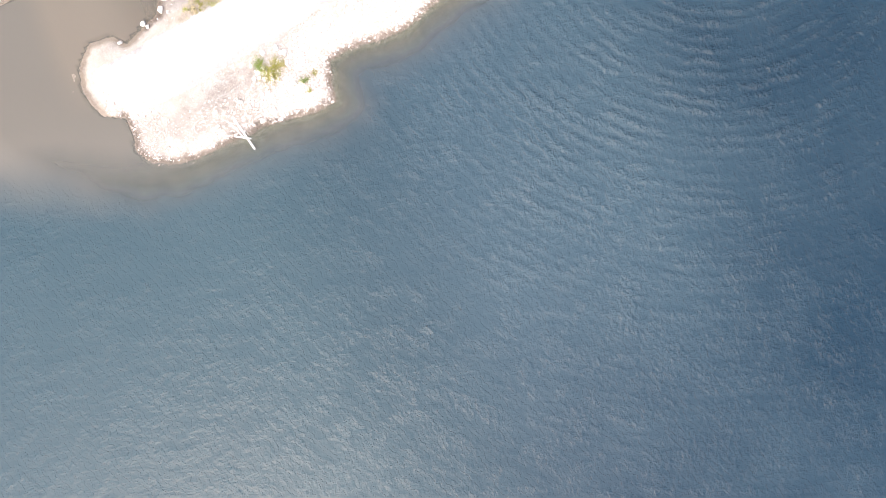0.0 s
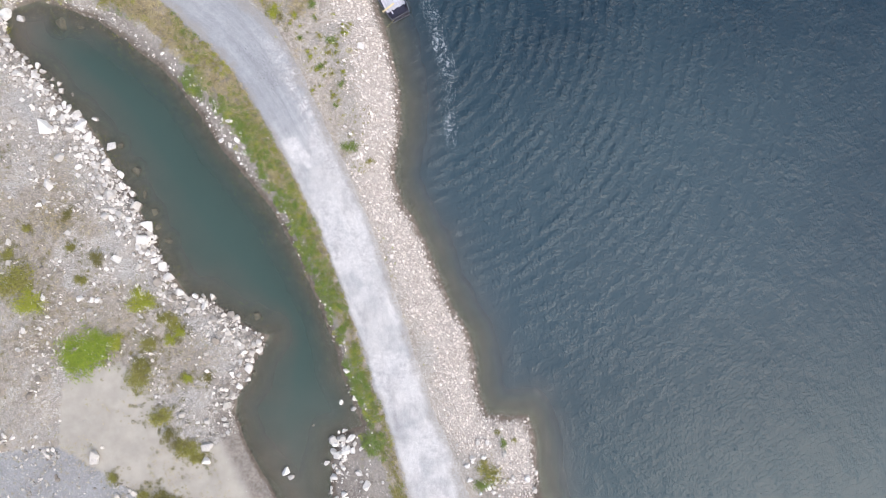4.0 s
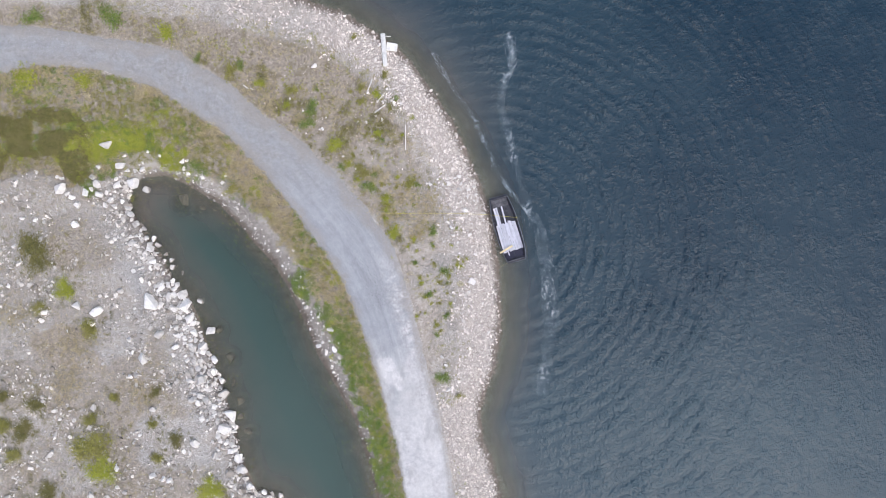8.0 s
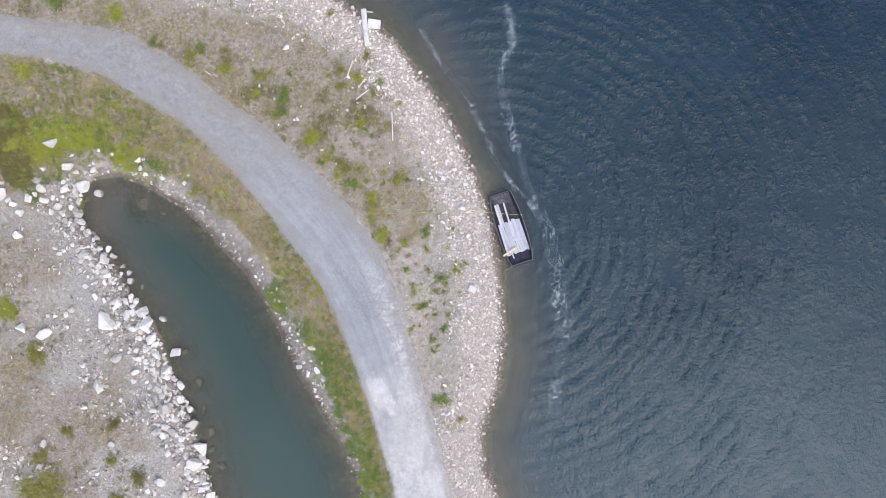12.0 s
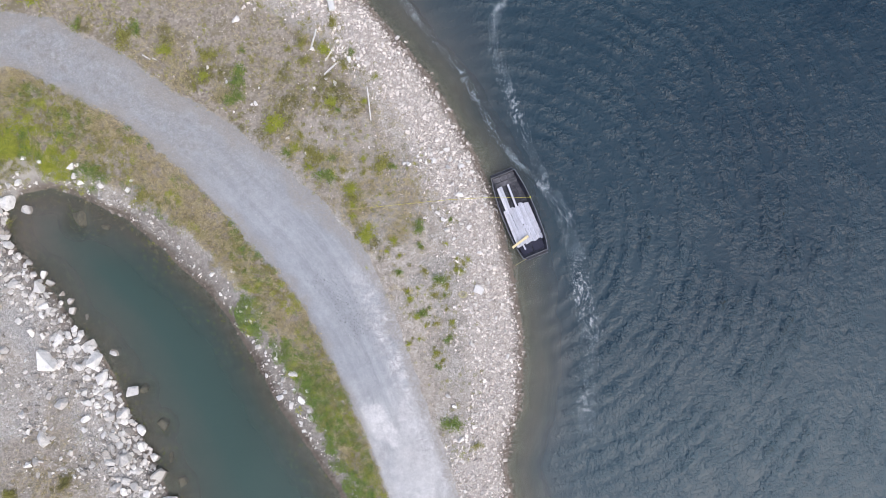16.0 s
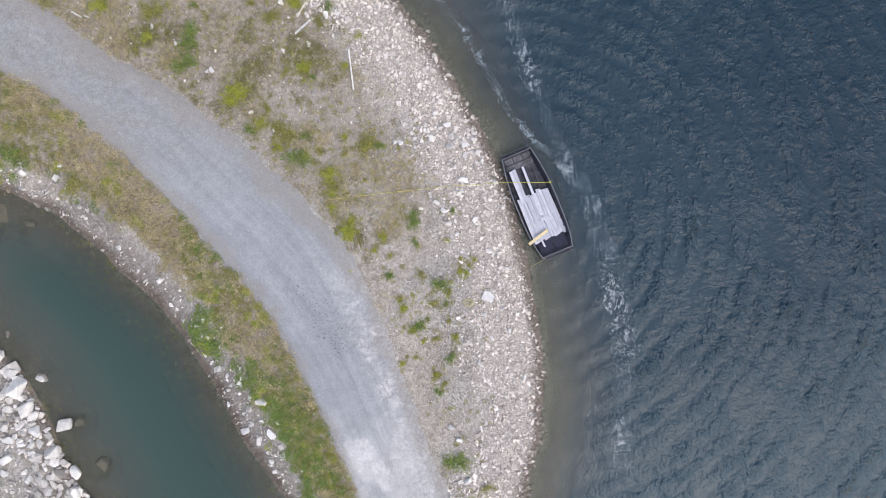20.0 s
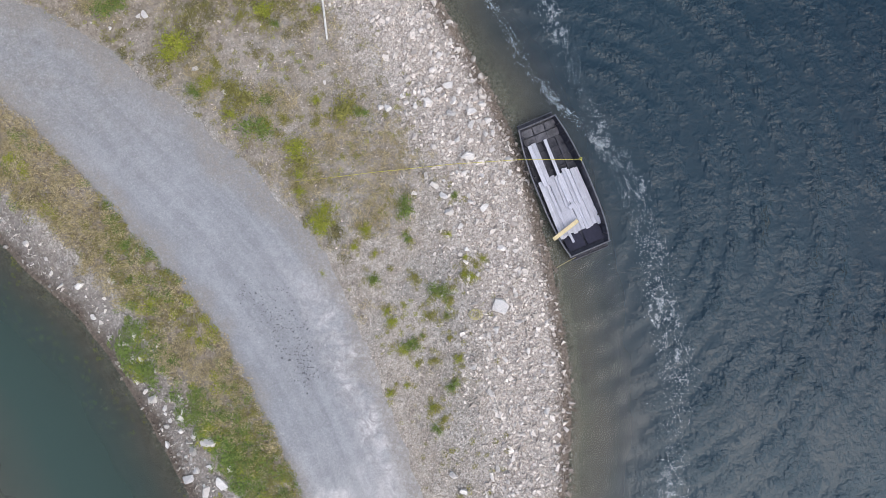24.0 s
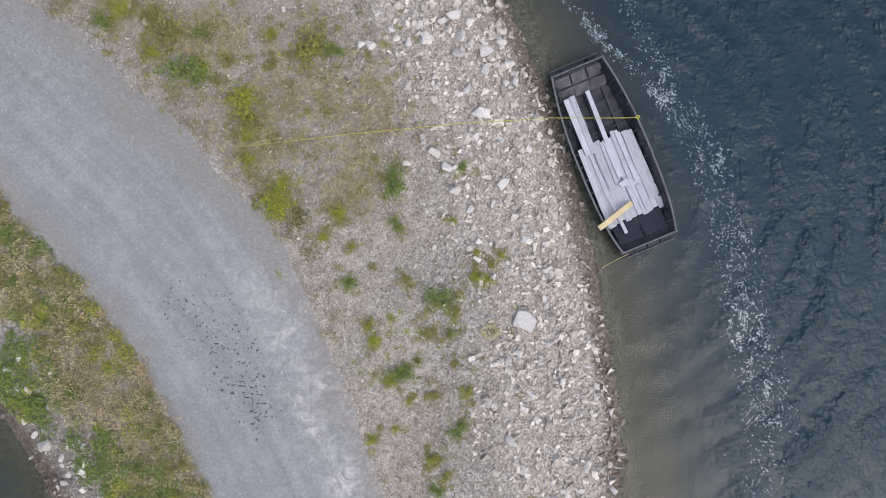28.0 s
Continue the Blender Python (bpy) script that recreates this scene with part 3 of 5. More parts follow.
# ---- stones ----
def rock_bmesh(seed, fine=2, flat=0.7, cuts=9):
    """An angular broken stone, one metre across."""
    rng = np.random.RandomState(seed)
    bm = bmesh.new()
    stretch = np.array([1, rng.uniform(0.6, 0.95), flat * rng.uniform(0.75, 1.1)])
    for _ in range(cuts):
        v = rng.normal(size=3)
        v = np.sign(v) * np.abs(v / np.linalg.norm(v)) ** (0.62 if fine > 2 else 0.7)
        bm.verts.new(v * rng.uniform(0.38, 0.5) * stretch)
    hull = bmesh.ops.convex_hull(bm, input=bm.verts[:])
    bmesh.ops.delete(bm, geom=list({g for g in hull["geom_unused"] + hull["geom_interior"] if isinstance(g, bmesh.types.BMVert)}), context="VERTS")
    if fine > 2:
        bmesh.ops.recalc_face_normals(bm, faces=bm.faces)
        bmesh.ops.bevel(bm, geom=bm.edges[:], offset=0.025, segments=1, affect="EDGES")
        for vert in bm.verts:
            vert.co += Vector(rng.normal(size=3) * 0.006)
    return bm


def to_mesh(name, bm, material):
    me = bpy.data.meshes.new(name)
    bmesh.ops.recalc_face_normals(bm, faces=bm.faces)
    bm.to_mesh(me)
    bm.free()
    me.materials.append(material)
    return me


def arrays(bm):
    bmesh.ops.triangulate(bm, faces=bm.faces)
    bm.verts.ensure_lookup_table()
    v, f = np.array([x.co[:] for x in bm.verts]), np.array([[x.index for x in q.verts] for q in bm.faces])
    bm.free()
    return v, f


def scatter(name, kinds, x, y, z, size, material, label, category, tilt=0.25, smooth=False, seed=3):
    """Many small pieces joined into one object of stuff."""
    rng = np.random.RandomState(seed)
    pick = rng.randint(len(kinds), size=len(x))
    verts, faces, base = [], [], 0
    for k, (v, f) in enumerate(kinds):
        sel = np.flatnonzero(pick == k)
        if not len(sel):
            continue
        a, tx, ty = rng.uniform(0, 2 * np.pi, len(sel)), rng.normal(0, tilt, len(sel)), rng.normal(0, tilt, len(sel))
        p = np.repeat(v[None], len(sel), 0) * size[sel, None, None]
        p[..., 2] += p[..., 0] * tx[:, None] + p[..., 1] * ty[:, None]
        c, s = np.cos(a)[:, None], np.sin(a)[:, None]
        q = np.stack([p[..., 0] * c - p[..., 1] * s + x[sel, None], p[..., 0] * s + p[..., 1] * c + y[sel, None], p[..., 2] + z[sel, None]], -1)
        verts.append(q.reshape(-1, 3))
        faces.append((f[None] + (np.arange(len(sel)) * len(v))[:, None, None]).reshape(-1, 3) + base)
        base += len(sel) * len(v)
    ob = new(name, mesh_from(name, np.concatenate(verts), np.concatenate(faces), material, smooth))
    return tagged(ob, label, category, kind="stuff")


def part(name, bm, material, parent, label=""):
    ob = new(name, to_mesh(name, bm, material))
    ob.parent = parent
    return tagged(ob, label) if label else ob


PEBBLES = [arrays(rock_bmesh(100 + k, 1, 0.6, 8)) for k in range(14)]
CHUNKS = [arrays(rock_bmesh(200 + k, 2, 0.6, 15)) for k in range(12)]
rng = np.random.RandomState(11)


def sow(n, x0, x1, y0, y1, chance):
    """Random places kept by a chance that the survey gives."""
    x, y = rng.uniform(x0, x1, n), rng.uniform(y0, y1, n)
    s = survey(x, y)
    ok = rng.rand(n) < chance(x, y, *s)
    return x[ok], y[ok], ground_height(x[ok], y[ok], tuple(v[ok] for v in s))


def lift_out(x, y, z, size, where, most, name, material):
    """Turns the stones of one stretch into single objects, parts of the ground."""
    picked = np.flatnonzero(where)[:most]
    kinds = []
    for v, f in CHUNKS:
        me = mesh_from(name, v, f, material, False)
        kinds.append(me)
    r = np.random.RandomState(77)
    for k in picked:
        ob = new(name, kinds[r.randint(len(kinds))])
        ob.parent = ground
        s = float(size[k])
        ob.matrix_basis = pose(x[k], y[k], z[k] + s * 0.14, r.normal(0, 12), r.normal(0, 12), r.uniform(0, 360)) @ Matrix.Diagonal((s, s, s, 1))
    mask = np.zeros(len(x), bool)
    mask[picked] = True
    return mask


def beach_chance(x, y, d, lake, inner, bank, left, road, strip):
    band = ease(d, -0.25, 0.15) * ease(lake + (fbm(x, y, 1.6) - 0.5) * 2.0, 3.2, 1.6)
    return np.where((~left) & (~strip) & (road < -0.1), band * (1 - 0.6 * ease(x, -5, -10)) * (1 - 0.55 * ease(y, -31, -34)), 0)


x, y, z = sow(260000, -14, 9, -41, 18.5, beach_chance)
size = np.clip(rng.lognormal(np.log(0.095), 0.5, len(x)), 0.04, 0.30)
scatter("beach_gravel", PEBBLES, x, y, z + size * 0.10, size, GRAVEL, "pale broken limestone gravel covering the lake beach", "gravel")
x, y, z = sow(9000, -14, 9, -41, 18.5, lambda *a: beach_chance(*a) * (0.25 + 0.75 * ease(a[1], 0.5, 4)))
size = np.clip(rng.lognormal(np.log(0.165), 0.3, len(x)), 0.11, 0.36)
near = lift_out(x, y, z, size, (x > -2.5) & (x < 4) & (y > -8) & (y < 8), 290, "beach_stone", GRAVEL_ONE)
x, y, z, size = x[~near], y[~near], z[~near], size[~near]
scatter("beach_stones", CHUNKS, x, y, z + size * 0.14, size, GRAVEL, "larger angular pale stones lying on the beach", "stones", seed=4)


def field_chance(x, y, d, lake, inner, bank, left, road, strip):
    return np.where((~left) & (d > 0.3) & (road < 0.0), (0.25 + 0.7 * ease(fbm(x, y, 1.2), 0.45, 0.62)) * (1 - 0.2 * ease(y, 5, 9)), 0)


x, y, z = sow(75000, -22, 8, -40, 17, field_chance)
size = np.clip(rng.lognormal(np.log(0.05), 0.45, len(x)), 0.025, 0.16)
fx, fy, fz = sow(125000, -14, 3.5, -10, 14, lambda *a: np.where(a[8] | (a[7] > -0.05) | (a[2] < 0.2), 0, (0.25 + 0.65 * ease(fbm(a[0] + 4, a[1], 0.8), 0.4, 0.6)) * (1 - 0.5 * ease(a[1], 0, 3) * ease(a[0], 0.5, -1)) ))
x, y, z, size = np.r_[x, fx], np.r_[y, fy], np.r_[z, fz], np.r_[size, np.clip(rng.lognormal(np.log(0.038), 0.4, len(fx)), 0.02, 0.10)]
scatter("field_pebbles", PEBBLES, x, y, z + size * 0.1, size, FIELD_GRAVEL, "scattered pale pebbles among the dry weeds", "pebbles", seed=5)


def bank_chance(x, y, d, lake, inner, bank, left, road, strip):
    edge = ease(d, -0.2, 0.1) * ease(bank, 2.2, 0.5)
    soft = within(x, y, [(-20.6, -19.6), (-16.8, -18.9), (-15.0, -21.6), (-15.6, -23.2), (-14.2, -25.2), (-9.4, -24.6), (-8.6, -29.6), (-12.6, -29.0), (-17.0, -27.4), (-21.6, -23.4)])
    return np.where(left & (d > -0.2), np.clip(edge + 0.05 + 0.35 * ease(y, -26, -29) + 0.95 * ease(fbm(x + 9, y, 1.5, 5), 0.50, 0.62), 0, 1), 0) * np.where(soft, 0.01, 1)


x, y, z = sow(95000, -30, -4, -46, 6, bank_chance)
size = np.clip(rng.lognormal(np.log(0.09), 0.6, len(x)), 0.035, 0.36)
scatter("bank_gravel", PEBBLES, x, y, z + size * 0.1, size, GREY_GRAVEL, "grey and white broken gravel on the pond bank", "gravel", seed=6)
x, y, z = sow(36000, -30, -4, -46, 6, lambda *a: bank_chance(*a) * (0.15 + 0.22 * ease(a[1], -26, -29) + 0.85 * ease(a[5] + (fbm(a[0], a[1] + 3, 2.0) - 0.5) * 1.6, 2.0, 0.7) * ease(a[1], -27, -15)))
size = np.clip(rng.lognormal(np.log(0.26), 0.4, len(x)), 0.14, 0.62)
near = lift_out(x, y, z, size, (x > -20) & (x < -12) & (y > -14) & (y < 2) & (size > 0.22), 290, "bank_stone", GREY_ONE)
x, y, z, size = x[~near], y[~near], z[~near], size[~near]
scatter("bank_stones", CHUNKS, x, y, z + size * 0.12, size, GREY_GRAVEL, "angular pale quarry stones heaped along the pond edge", "stones", seed=7)


def margin_chance(x, y, d, lake, inner, bank, left, road, strip):
    return np.where(strip & (d > -0.25) & (inner < 4.5), np.maximum(np.where(x > -14, ease(-road / (inner - road + 0.01) + (fbm(x, y, 1.2) - 0.5) * 0.5, 0.52, 0.72) * (0.3 + 0.7 * ease(fbm(x + 6, y, 0.9), 0.4, 0.55)), ease(inner + (fbm(x, y, 2.5) - 0.5) * 1.6, 1.3, 0.5)) * (1 - 0.85 * ease(y, -25, -27)), 0.12 * ease(y, -24.5, -26.5) * ease(road, -0.5, -1.0) * ease(fbm(x + 2, y, 1.3), 0.4, 0.55)), 0)


x, y, z = sow(70000, -21, 2, -42, 6, margin_chance)
size = np.clip(rng.lognormal(np.log(0.085), 0.5, len(x)), 0.04, 0.32)
mx, my, mz = sow(30000, -21, 2, -42, 6, lambda *a: margin_chance(*a) * 0.22 * (0.6 + 2.5 * ease(a[1], -25, -27)))
near = lift_out(mx, my, mz, np.clip(rng.lognormal(np.log(0.17), 0.35, len(mx)), 0.11, 0.42), np.ones(len(mx), bool), 300, "margin_stone", GREY_ONE)
scatter("margin_stones", PEBBLES, x, y, z + size * 0.1, size, GREY_GRAVEL, "flaky grey stones along the pond margin below the road", "stones", seed=8)

# ---- boulders that stand out one by one ----
BOULDERS_BANK = [(-18.82, 0.02, 0.63), (-18.36, 0.2, 0.48), (-18.55, -0.86, 0.48), (-17.9, -0.35, 0.37), (-17.52, -0.76, 0.41), (-17.43, -1.23, 0.48), (-16.78, -1.6, 0.33), (-16.5, -3.64, 0.84), (-15.63, -3.32, 0.59), (-17.15, -3.88, 0.52), (-16.22, -4.51, 0.67), (-14.96, -5.31, 0.74), (-15.95, -5.4, 0.52), (-15.43, -6.24, 0.71), (-14.7, -7.17, 0.56), (-15.48, -8.41, 0.78), (-14.74, -7.91, 0.52), (-14.18, -8.56, 0.52), (-14, -9.43, 0.93), (-15.95, -9.67, 0.56), (-13.66, -10.75, 0.85), (-13.94, -11.57, 0.93), (-13.29, -11.53, 0.41), (-13.11, -13.48, 0.74), (-12.86, -14.17, 0.74), (-12.36, -15.28, 0.59), (-11.49, -15.67, 0.45), (-15.76, -12.46, 0.63), (-19.2, -7.13, 0.85), (-18.08, -5.5, 0.63), (-18.6, -3.45, 1.15), (-18.45, -10.27, 0.48)]
BOULDERS_BANK_TWO = [(-14.5, -13.2, 0.48), (-23.29, -3.72, 0.68), (-22.05, -4.06, 0.79), (-20.58, -2.7, 0.45), (-24.88, -13.11, 0.57), (-18.43, -14.47, 0.5), (-17.86, -14.7, 0.45), (-17.41, -14.81, 0.41), (-22.23, -10.17, 0.45), (-13.56, -13, 0.54), (-18.66, 0.62, 0.5), (-19.9, -8.2, 0.41), (-17.07, -6.32, 0.45)]
BOULDERS_HEAD = [(-21.52, 6.65, 0.75), (-20.65, 5.28, 0.65), (-20.24, 4.97, 0.4), (-19.8, 4.95, 0.35), (-19.33, 5.07, 0.4), (-19.86, 4.16, 0.82), (-20.24, 3.79, 0.3), (-19.09, 3.76, 0.62), (-22.41, 4.57, 0.5), (-22.1, 4.1, 0.62), (-24.38, 3.79, 0.8), (-22.79, 3.54, 0.57), (-22.44, 3.73, 0.37), (-22.04, 5.22, 0.37), (-21.98, 3.42, 0.5), (-23.35, 2.73, 0.5), (-21.23, 3.1, 0.5), (-20.55, 2.98, 0.42), (-20.24, 2.67, 0.55), (-20.11, 2.17, 0.52), (-21.61, 2.73, 0.37), (-23.66, 3.23, 0.45), (-23.91, 3.48, 0.37), (-21.11, 2.67, 0.35), (-20.49, 1.82, 0.4), (-23.47, 1.49, 0.57), (-26.79, 1.86, 0.35), (-25.96, 1.8, 0.37), (-27.27, 4.2, 0.42)]
BOULDERS_MARGIN = [(-16.75, 5.59, 0.37), (-16.44, 5.62, 0.25), (-16.63, 5.12, 0.37), (-16.38, 4.78, 0.37), (-18.18, 5.94, 0.27), (-18.95, 6.19, 0.27), (-20.42, 5.87, 0.3), (-15.45, 4.54, 0.3), (-24.4, 4.41, 0.37), (-24.65, 4.54, 0.32), (-26.02, 4.85, 0.3), (-19.36, -24.47, 0.93), (-12.58, -26.04, 0.64), (-7.93, -27.73, 0.71), (-7.63, -28.19, 0.5), (-4.54, -26.37, 0.71), (-3.33, -26.34, 0.64), (-4.45, -27.3, 0.71), (-2.95, -24.59, 0.5), (-3.61, -24.09, 0.43), (-2.87, -22.16, 0.43), (-3.28, -28.65, 0.5), (-4.92, -28.66, 0.57), (-4.45, -29.86, 0.5), (-4.66, -32.78, 0.64), (-3.93, -26.39, 0.56), (-5.19, -27.67, 0.49), (-2.93, -29.5, 0.64), (-0.46, -38.64, 0.42), (-1.01, -36.82, 0.42), (-5.4, -31.46, 0.42), (-1.43, -35.46, 0.49)]
BOULDERS_MARGIN_TWO = [(-1.99, -35, 0.56), (3.98, -29.04, 0.5), (6, -29.18, 0.45), (7.13, -31.06, 0.5), (5.95, -32.82, 0.5), (7.46, -31.9, 0.45), (4.38, -29.56, 0.4), (3.53, -29.45, 0.4), (-2.68, -23.99, 0.41), (-12.32, -25.17, 0.82), (-20.1, -28.92, 0.98), (-3.39, -27.18, 0.49), (-4.21, -28.16, 0.37), (-4.56, -28.41, 0.41), (-3.78, -27, 0.37), (-2.87, -27.17, 0.33), (-3.38, -30.92, 0.37), (-4.07, -31.82, 0.29), (-4.42, -30.41, 0.24), (-8.94, -20.82, 0.73), (-9.05, -19.76, 0.45), (-9.17, -21.51, 0.41), (-9.76, -21.85, 0.45), (-12.07, -23.65, 0.49), (-11, -23.69, 0.41), (-12.68, -23.58, 0.29), (-16.41, -28.44, 0.57), (-15.89, -28.43, 0.45), (-19.27, -29.83, 0.53), (-12.02, -30.69, 0.49), (-10.05, -31.06, 0.41), (-12.19, -29.49, 0.33)]
BEACH_SLABS = [(1.39, 2.53, 0.51), (0.29, 1.7, 0.31), (0.66, 0.87, 0.34), (1.7, 0.91, 0.31), (-0.83, 4.17, 0.31), (0.39, 4.27, 0.36), (1.04, 3.82, 0.34), (1.98, 3.99, 0.31), (1.59, 3.42, 0.29), (1.67, -2.77, 0.27), (2.54, -3.49, 0.27), (1.33, -4.59, 0.31), (2.96, -5.36, 0.29), (0.24, -1.56, 0.17), (1.32, -1.06, 0.19), (2.41, -1.77, 0.24), (1.12, 4.2, 0.29), (0.3, 4.16, 0.29), (-0.31, 1.54, 0.19), (-1.02, 4.17, 0.27), (-0.06, -6.95, 0.35), (0.2, -7.45, 0.28), (0.35, -9, 0.4), (1.02, 4.65, 0.34), (0, 4.14, 0.24), (-0.38, 4.44, 0.19), (0.28, 4.49, 0.24), (1.31, 4.05, 0.24), (1.63, 3.81, 0.34), (2.12, 3.48, 0.34), (1.15, 2.99, 0.26)]
BEACH_SLABS_TWO = [(0.56, 1.39, 0.31), (2.62, 2.25, 0.31), (2.13, 2.61, 0.21), (1.12, 2.15, 0.17), (-0.29, 3.93, 0.17), (0.07, 2.03, 0.24), (0.2, 4.76, 0.19), (0.74, 4.55, 0.21), (1.97, 3.08, 0.24), (2.18, 3.09, 0.28), (2.61, 1.87, 0.24), (1.85, 1.64, 0.17), (0.95, 0.42, 0.22), (1.07, -0.29, 0.21), (2.76, 1.31, 0.21)]
FIELD_STONES = [(-8.96, 8.83, 0.26), (-9.83, 9.58, 0.23), (-7.51, 8.39, 0.16), (-7.72, 7.66, 0.28), (-8.79, 7.36, 0.16), (-6.4, 5.93, 0.28), (-5.58, 5.13, 0.21), (-3.92, 8.27, 0.31), (-4.9, 8.09, 0.21), (-5.43, 8.11, 0.16), (-7.89, 7.63, 0.21), (-3.89, 9.37, 0.26), (-3.18, 9.3, 0.39), (-2.73, 9.31, 0.26), (-4.81, 9.93, 0.32), (-4.31, 8.51, 0.18), (-2.6, 5.09, 0.15), (-8.3, 11.7, 0.5)]
MARGIN_SLABS = [(-9.2, -3.18, 0.23), (-8.98, -3.52, 0.21), (-8.47, -4.25, 0.16), (-7.88, -4.2, 0.21), (-8.32, -4.44, 0.19), (-8.51, -5.18, 0.3), (-7.98, -6.23, 0.46), (-7.19, -5.18, 0.58), (-6.96, -6.46, 0.46), (-7.73, -6.02, 0.3), (-7.25, -5.9, 0.28), (-7.45, -6.7, 0.39), (-7.61, -4.93, 0.3), (-9.61, -0.1, 0.3), (-8.46, -2.13, 0.23)]
ROCKS = [to_mesh("boulder", rock_bmesh(300 + k, 3, 0.75, 17), BOULDER) for k in range(10)]
SLABS = [to_mesh("slab", rock_bmesh(340 + k, 3, 0.45, 12), SLAB) for k in range(5)]


def ground_at(x, y):
    return float(ground_height(np.array([x]), np.array([y]))[0])


def place_rocks(rows, name, meshes, label, group, sink):
    for k, (x, y, size) in enumerate(rows):
        ob = new(name, meshes[(k * 7 + 3) % len(meshes)])
        z = max(ground_at(x, y), -0.10)
        big = size * 1.12
        ob.matrix_basis = pose(x, y, z + big * sink, random.uniform(-12, 12), random.uniform(-12, 12), random.uniform(0, 360)) @ Matrix.Diagonal((big, big, big, 1))
        tagged(ob, label, "boulder" if name == "boulder" else "stone", group)


place_rocks(BOULDERS_BANK + BOULDERS_BANK_TWO, "boulder", ROCKS, "pale angular quarry boulder on the pond bank", "boulders along the pond bank", 0.16)
place_rocks(BOULDERS_HEAD, "boulder", ROCKS, "pale rounded boulder piled at the pond head", "boulders at the pond head", 0.16)
place_rocks(BOULDERS_MARGIN + BOULDERS_MARGIN_TWO, "boulder", ROCKS, "pale broken boulder at the water's edge", "boulders round the pond margin", 0.16)
heap = np.random.RandomState(91)
place_rocks([(5.0 + heap.normal(0, 0.9), -30.2 + heap.normal(0, 0.9), heap.uniform(0.18, 0.42)) for _ in range(34)], "boulder", ROCKS, "grey broken rock heaped on the spit", "rocks on the spit", 0.2)
place_rocks([(-4.2 + heap.normal(0, 0.45), -26.9 + heap.normal(0, 0.6), heap.uniform(0.2, 0.55)) for _ in range(26)] + [(-4.9 + heap.normal(0, 0.3), -30.3 + heap.normal(0, 1.4), heap.uniform(0.16, 0.4)) for _ in range(26)], "boulder", ROCKS, "white broken rock heaped on the muddy spit edge", "rocks on the muddy spit edge", 0.2)
place_rocks(BEACH_SLABS + BEACH_SLABS_TWO, "stone_slab", SLABS, "flat pale stone slab lying on beach gravel", "slabs on the beach", 0.22)
place_rocks(FIELD_STONES, "field_stone", SLABS, "pale broken stone among dry weeds", "stones on the field", 0.10)
place_rocks(MARGIN_SLABS, "margin_slab", SLABS, "flaky pale stone slab on the muddy pond margin", "slabs on the pond margin", 0.10)
for x, y, size in SUNKEN_ROCKS:
    ob = tagged(new("sunken_boulder", ROCKS[int(size * 10) % 10]), "brown boulder lying under the murky pond water", "boulder", "sunken boulders")
    ob.data = ob.data.copy()
    ob.data.materials[0] = SUNKEN
    ob.matrix_basis = pose(x, y, -0.05 - 0.36 * size, 0, 0, size * 700) @ Matrix.Diagonal((size, size, size, 1))


square = bmesh.new()
for px, py in ((-0.24, -0.15), (0.17, -0.22), (0.25, 0.06), (0.02, 0.2), (-0.2, 0.17)):
    for pz in (-0.06, 0.07):
        square.verts.new((px * (1.06 if pz < 0 else 1), py * (1.06 if pz < 0 else 1), pz + 0.06 * px))
bmesh.ops.convex_hull(square, input=square.verts[:])
bmesh.ops.bevel(square, geom=square.edges[:], offset=0.012, segments=1, affect="EDGES")
ob = tagged(new("stone_slab", to_mesh("stone_slab", square, SLAB)), "large squared white stone slab on the beach edge", "stone")
ob.matrix_basis = pose(1.89, -2.06, ground_at(1.89, -2.06) + 0.06, 4, -3, -20)


# ---- grass and weeds ----
def blade_tuft(seed, blades=22, reach=0.5, height=0.45, width=0.0085):
    """A tuft of bent blades that fans out from its root."""
    r = np.random.RandomState(seed)
    v, f = [], []
    for _ in range(blades):
        a, out, up = r.uniform(0, 6.283), r.uniform(0.25, 1) * reach, r.uniform(0.5, 1) * height
        dx, dy = math.cos(a), math.sin(a)
        ox, oy = r.normal(0, 0.12, 2)
        w = width * r.uniform(0.7, 1.5)
        b = len(v)
        for s, k in ((0.0, 1.0), (0.55, 0.9)):
            px, py, pz = ox + dx * out * s, oy + dy * out * s, up * (1 - (1 - s) ** 2)
            v += [(px - dy * w * k, py + dx * w * k, pz), (px + dy * w * k, py - dx * w * k, pz)]
        v.append((ox + dx * out, oy + dy * out, up * r.uniform(0.6, 0.95)))
        f += [(b, b + 1, b + 3), (b, b + 3, b + 2), (b + 2, b + 3, b + 4)]
    return np.array(v), np.array(f)


def leaf_clump(seed, leaves=46, size=0.098):
    """A low cushion of pointed leaves."""
    r = np.random.RandomState(seed)
    v, f = [], []
    for _ in range(leaves):
        a, rad = r.uniform(0, 6.283), 0.5 * math.sqrt(r.rand())
        h = 0.42 * (1 - (rad / 0.55) ** 2) * r.uniform(0.5, 1.1)
        c = np.array([math.cos(a) * rad, math.sin(a) * rad, h + 0.02])
        b = r.uniform(0, 6.283)
        e = np.array([math.cos(b), math.sin(b), r.uniform(-0.5, 0.4)]) * size * r.uniform(0.6, 1.3)
        g = np.array([-math.sin(b), math.cos(b), r.uniform(-0.4, 0.4)]) * size * r.uniform(0.25, 0.42)
        k = len(v)
        v += [c - e, c + g, c + e, c - g]
        f += [(k, k + 1, k + 2), (k, k + 2, k + 3)]
    return np.array(v), np.array(f)


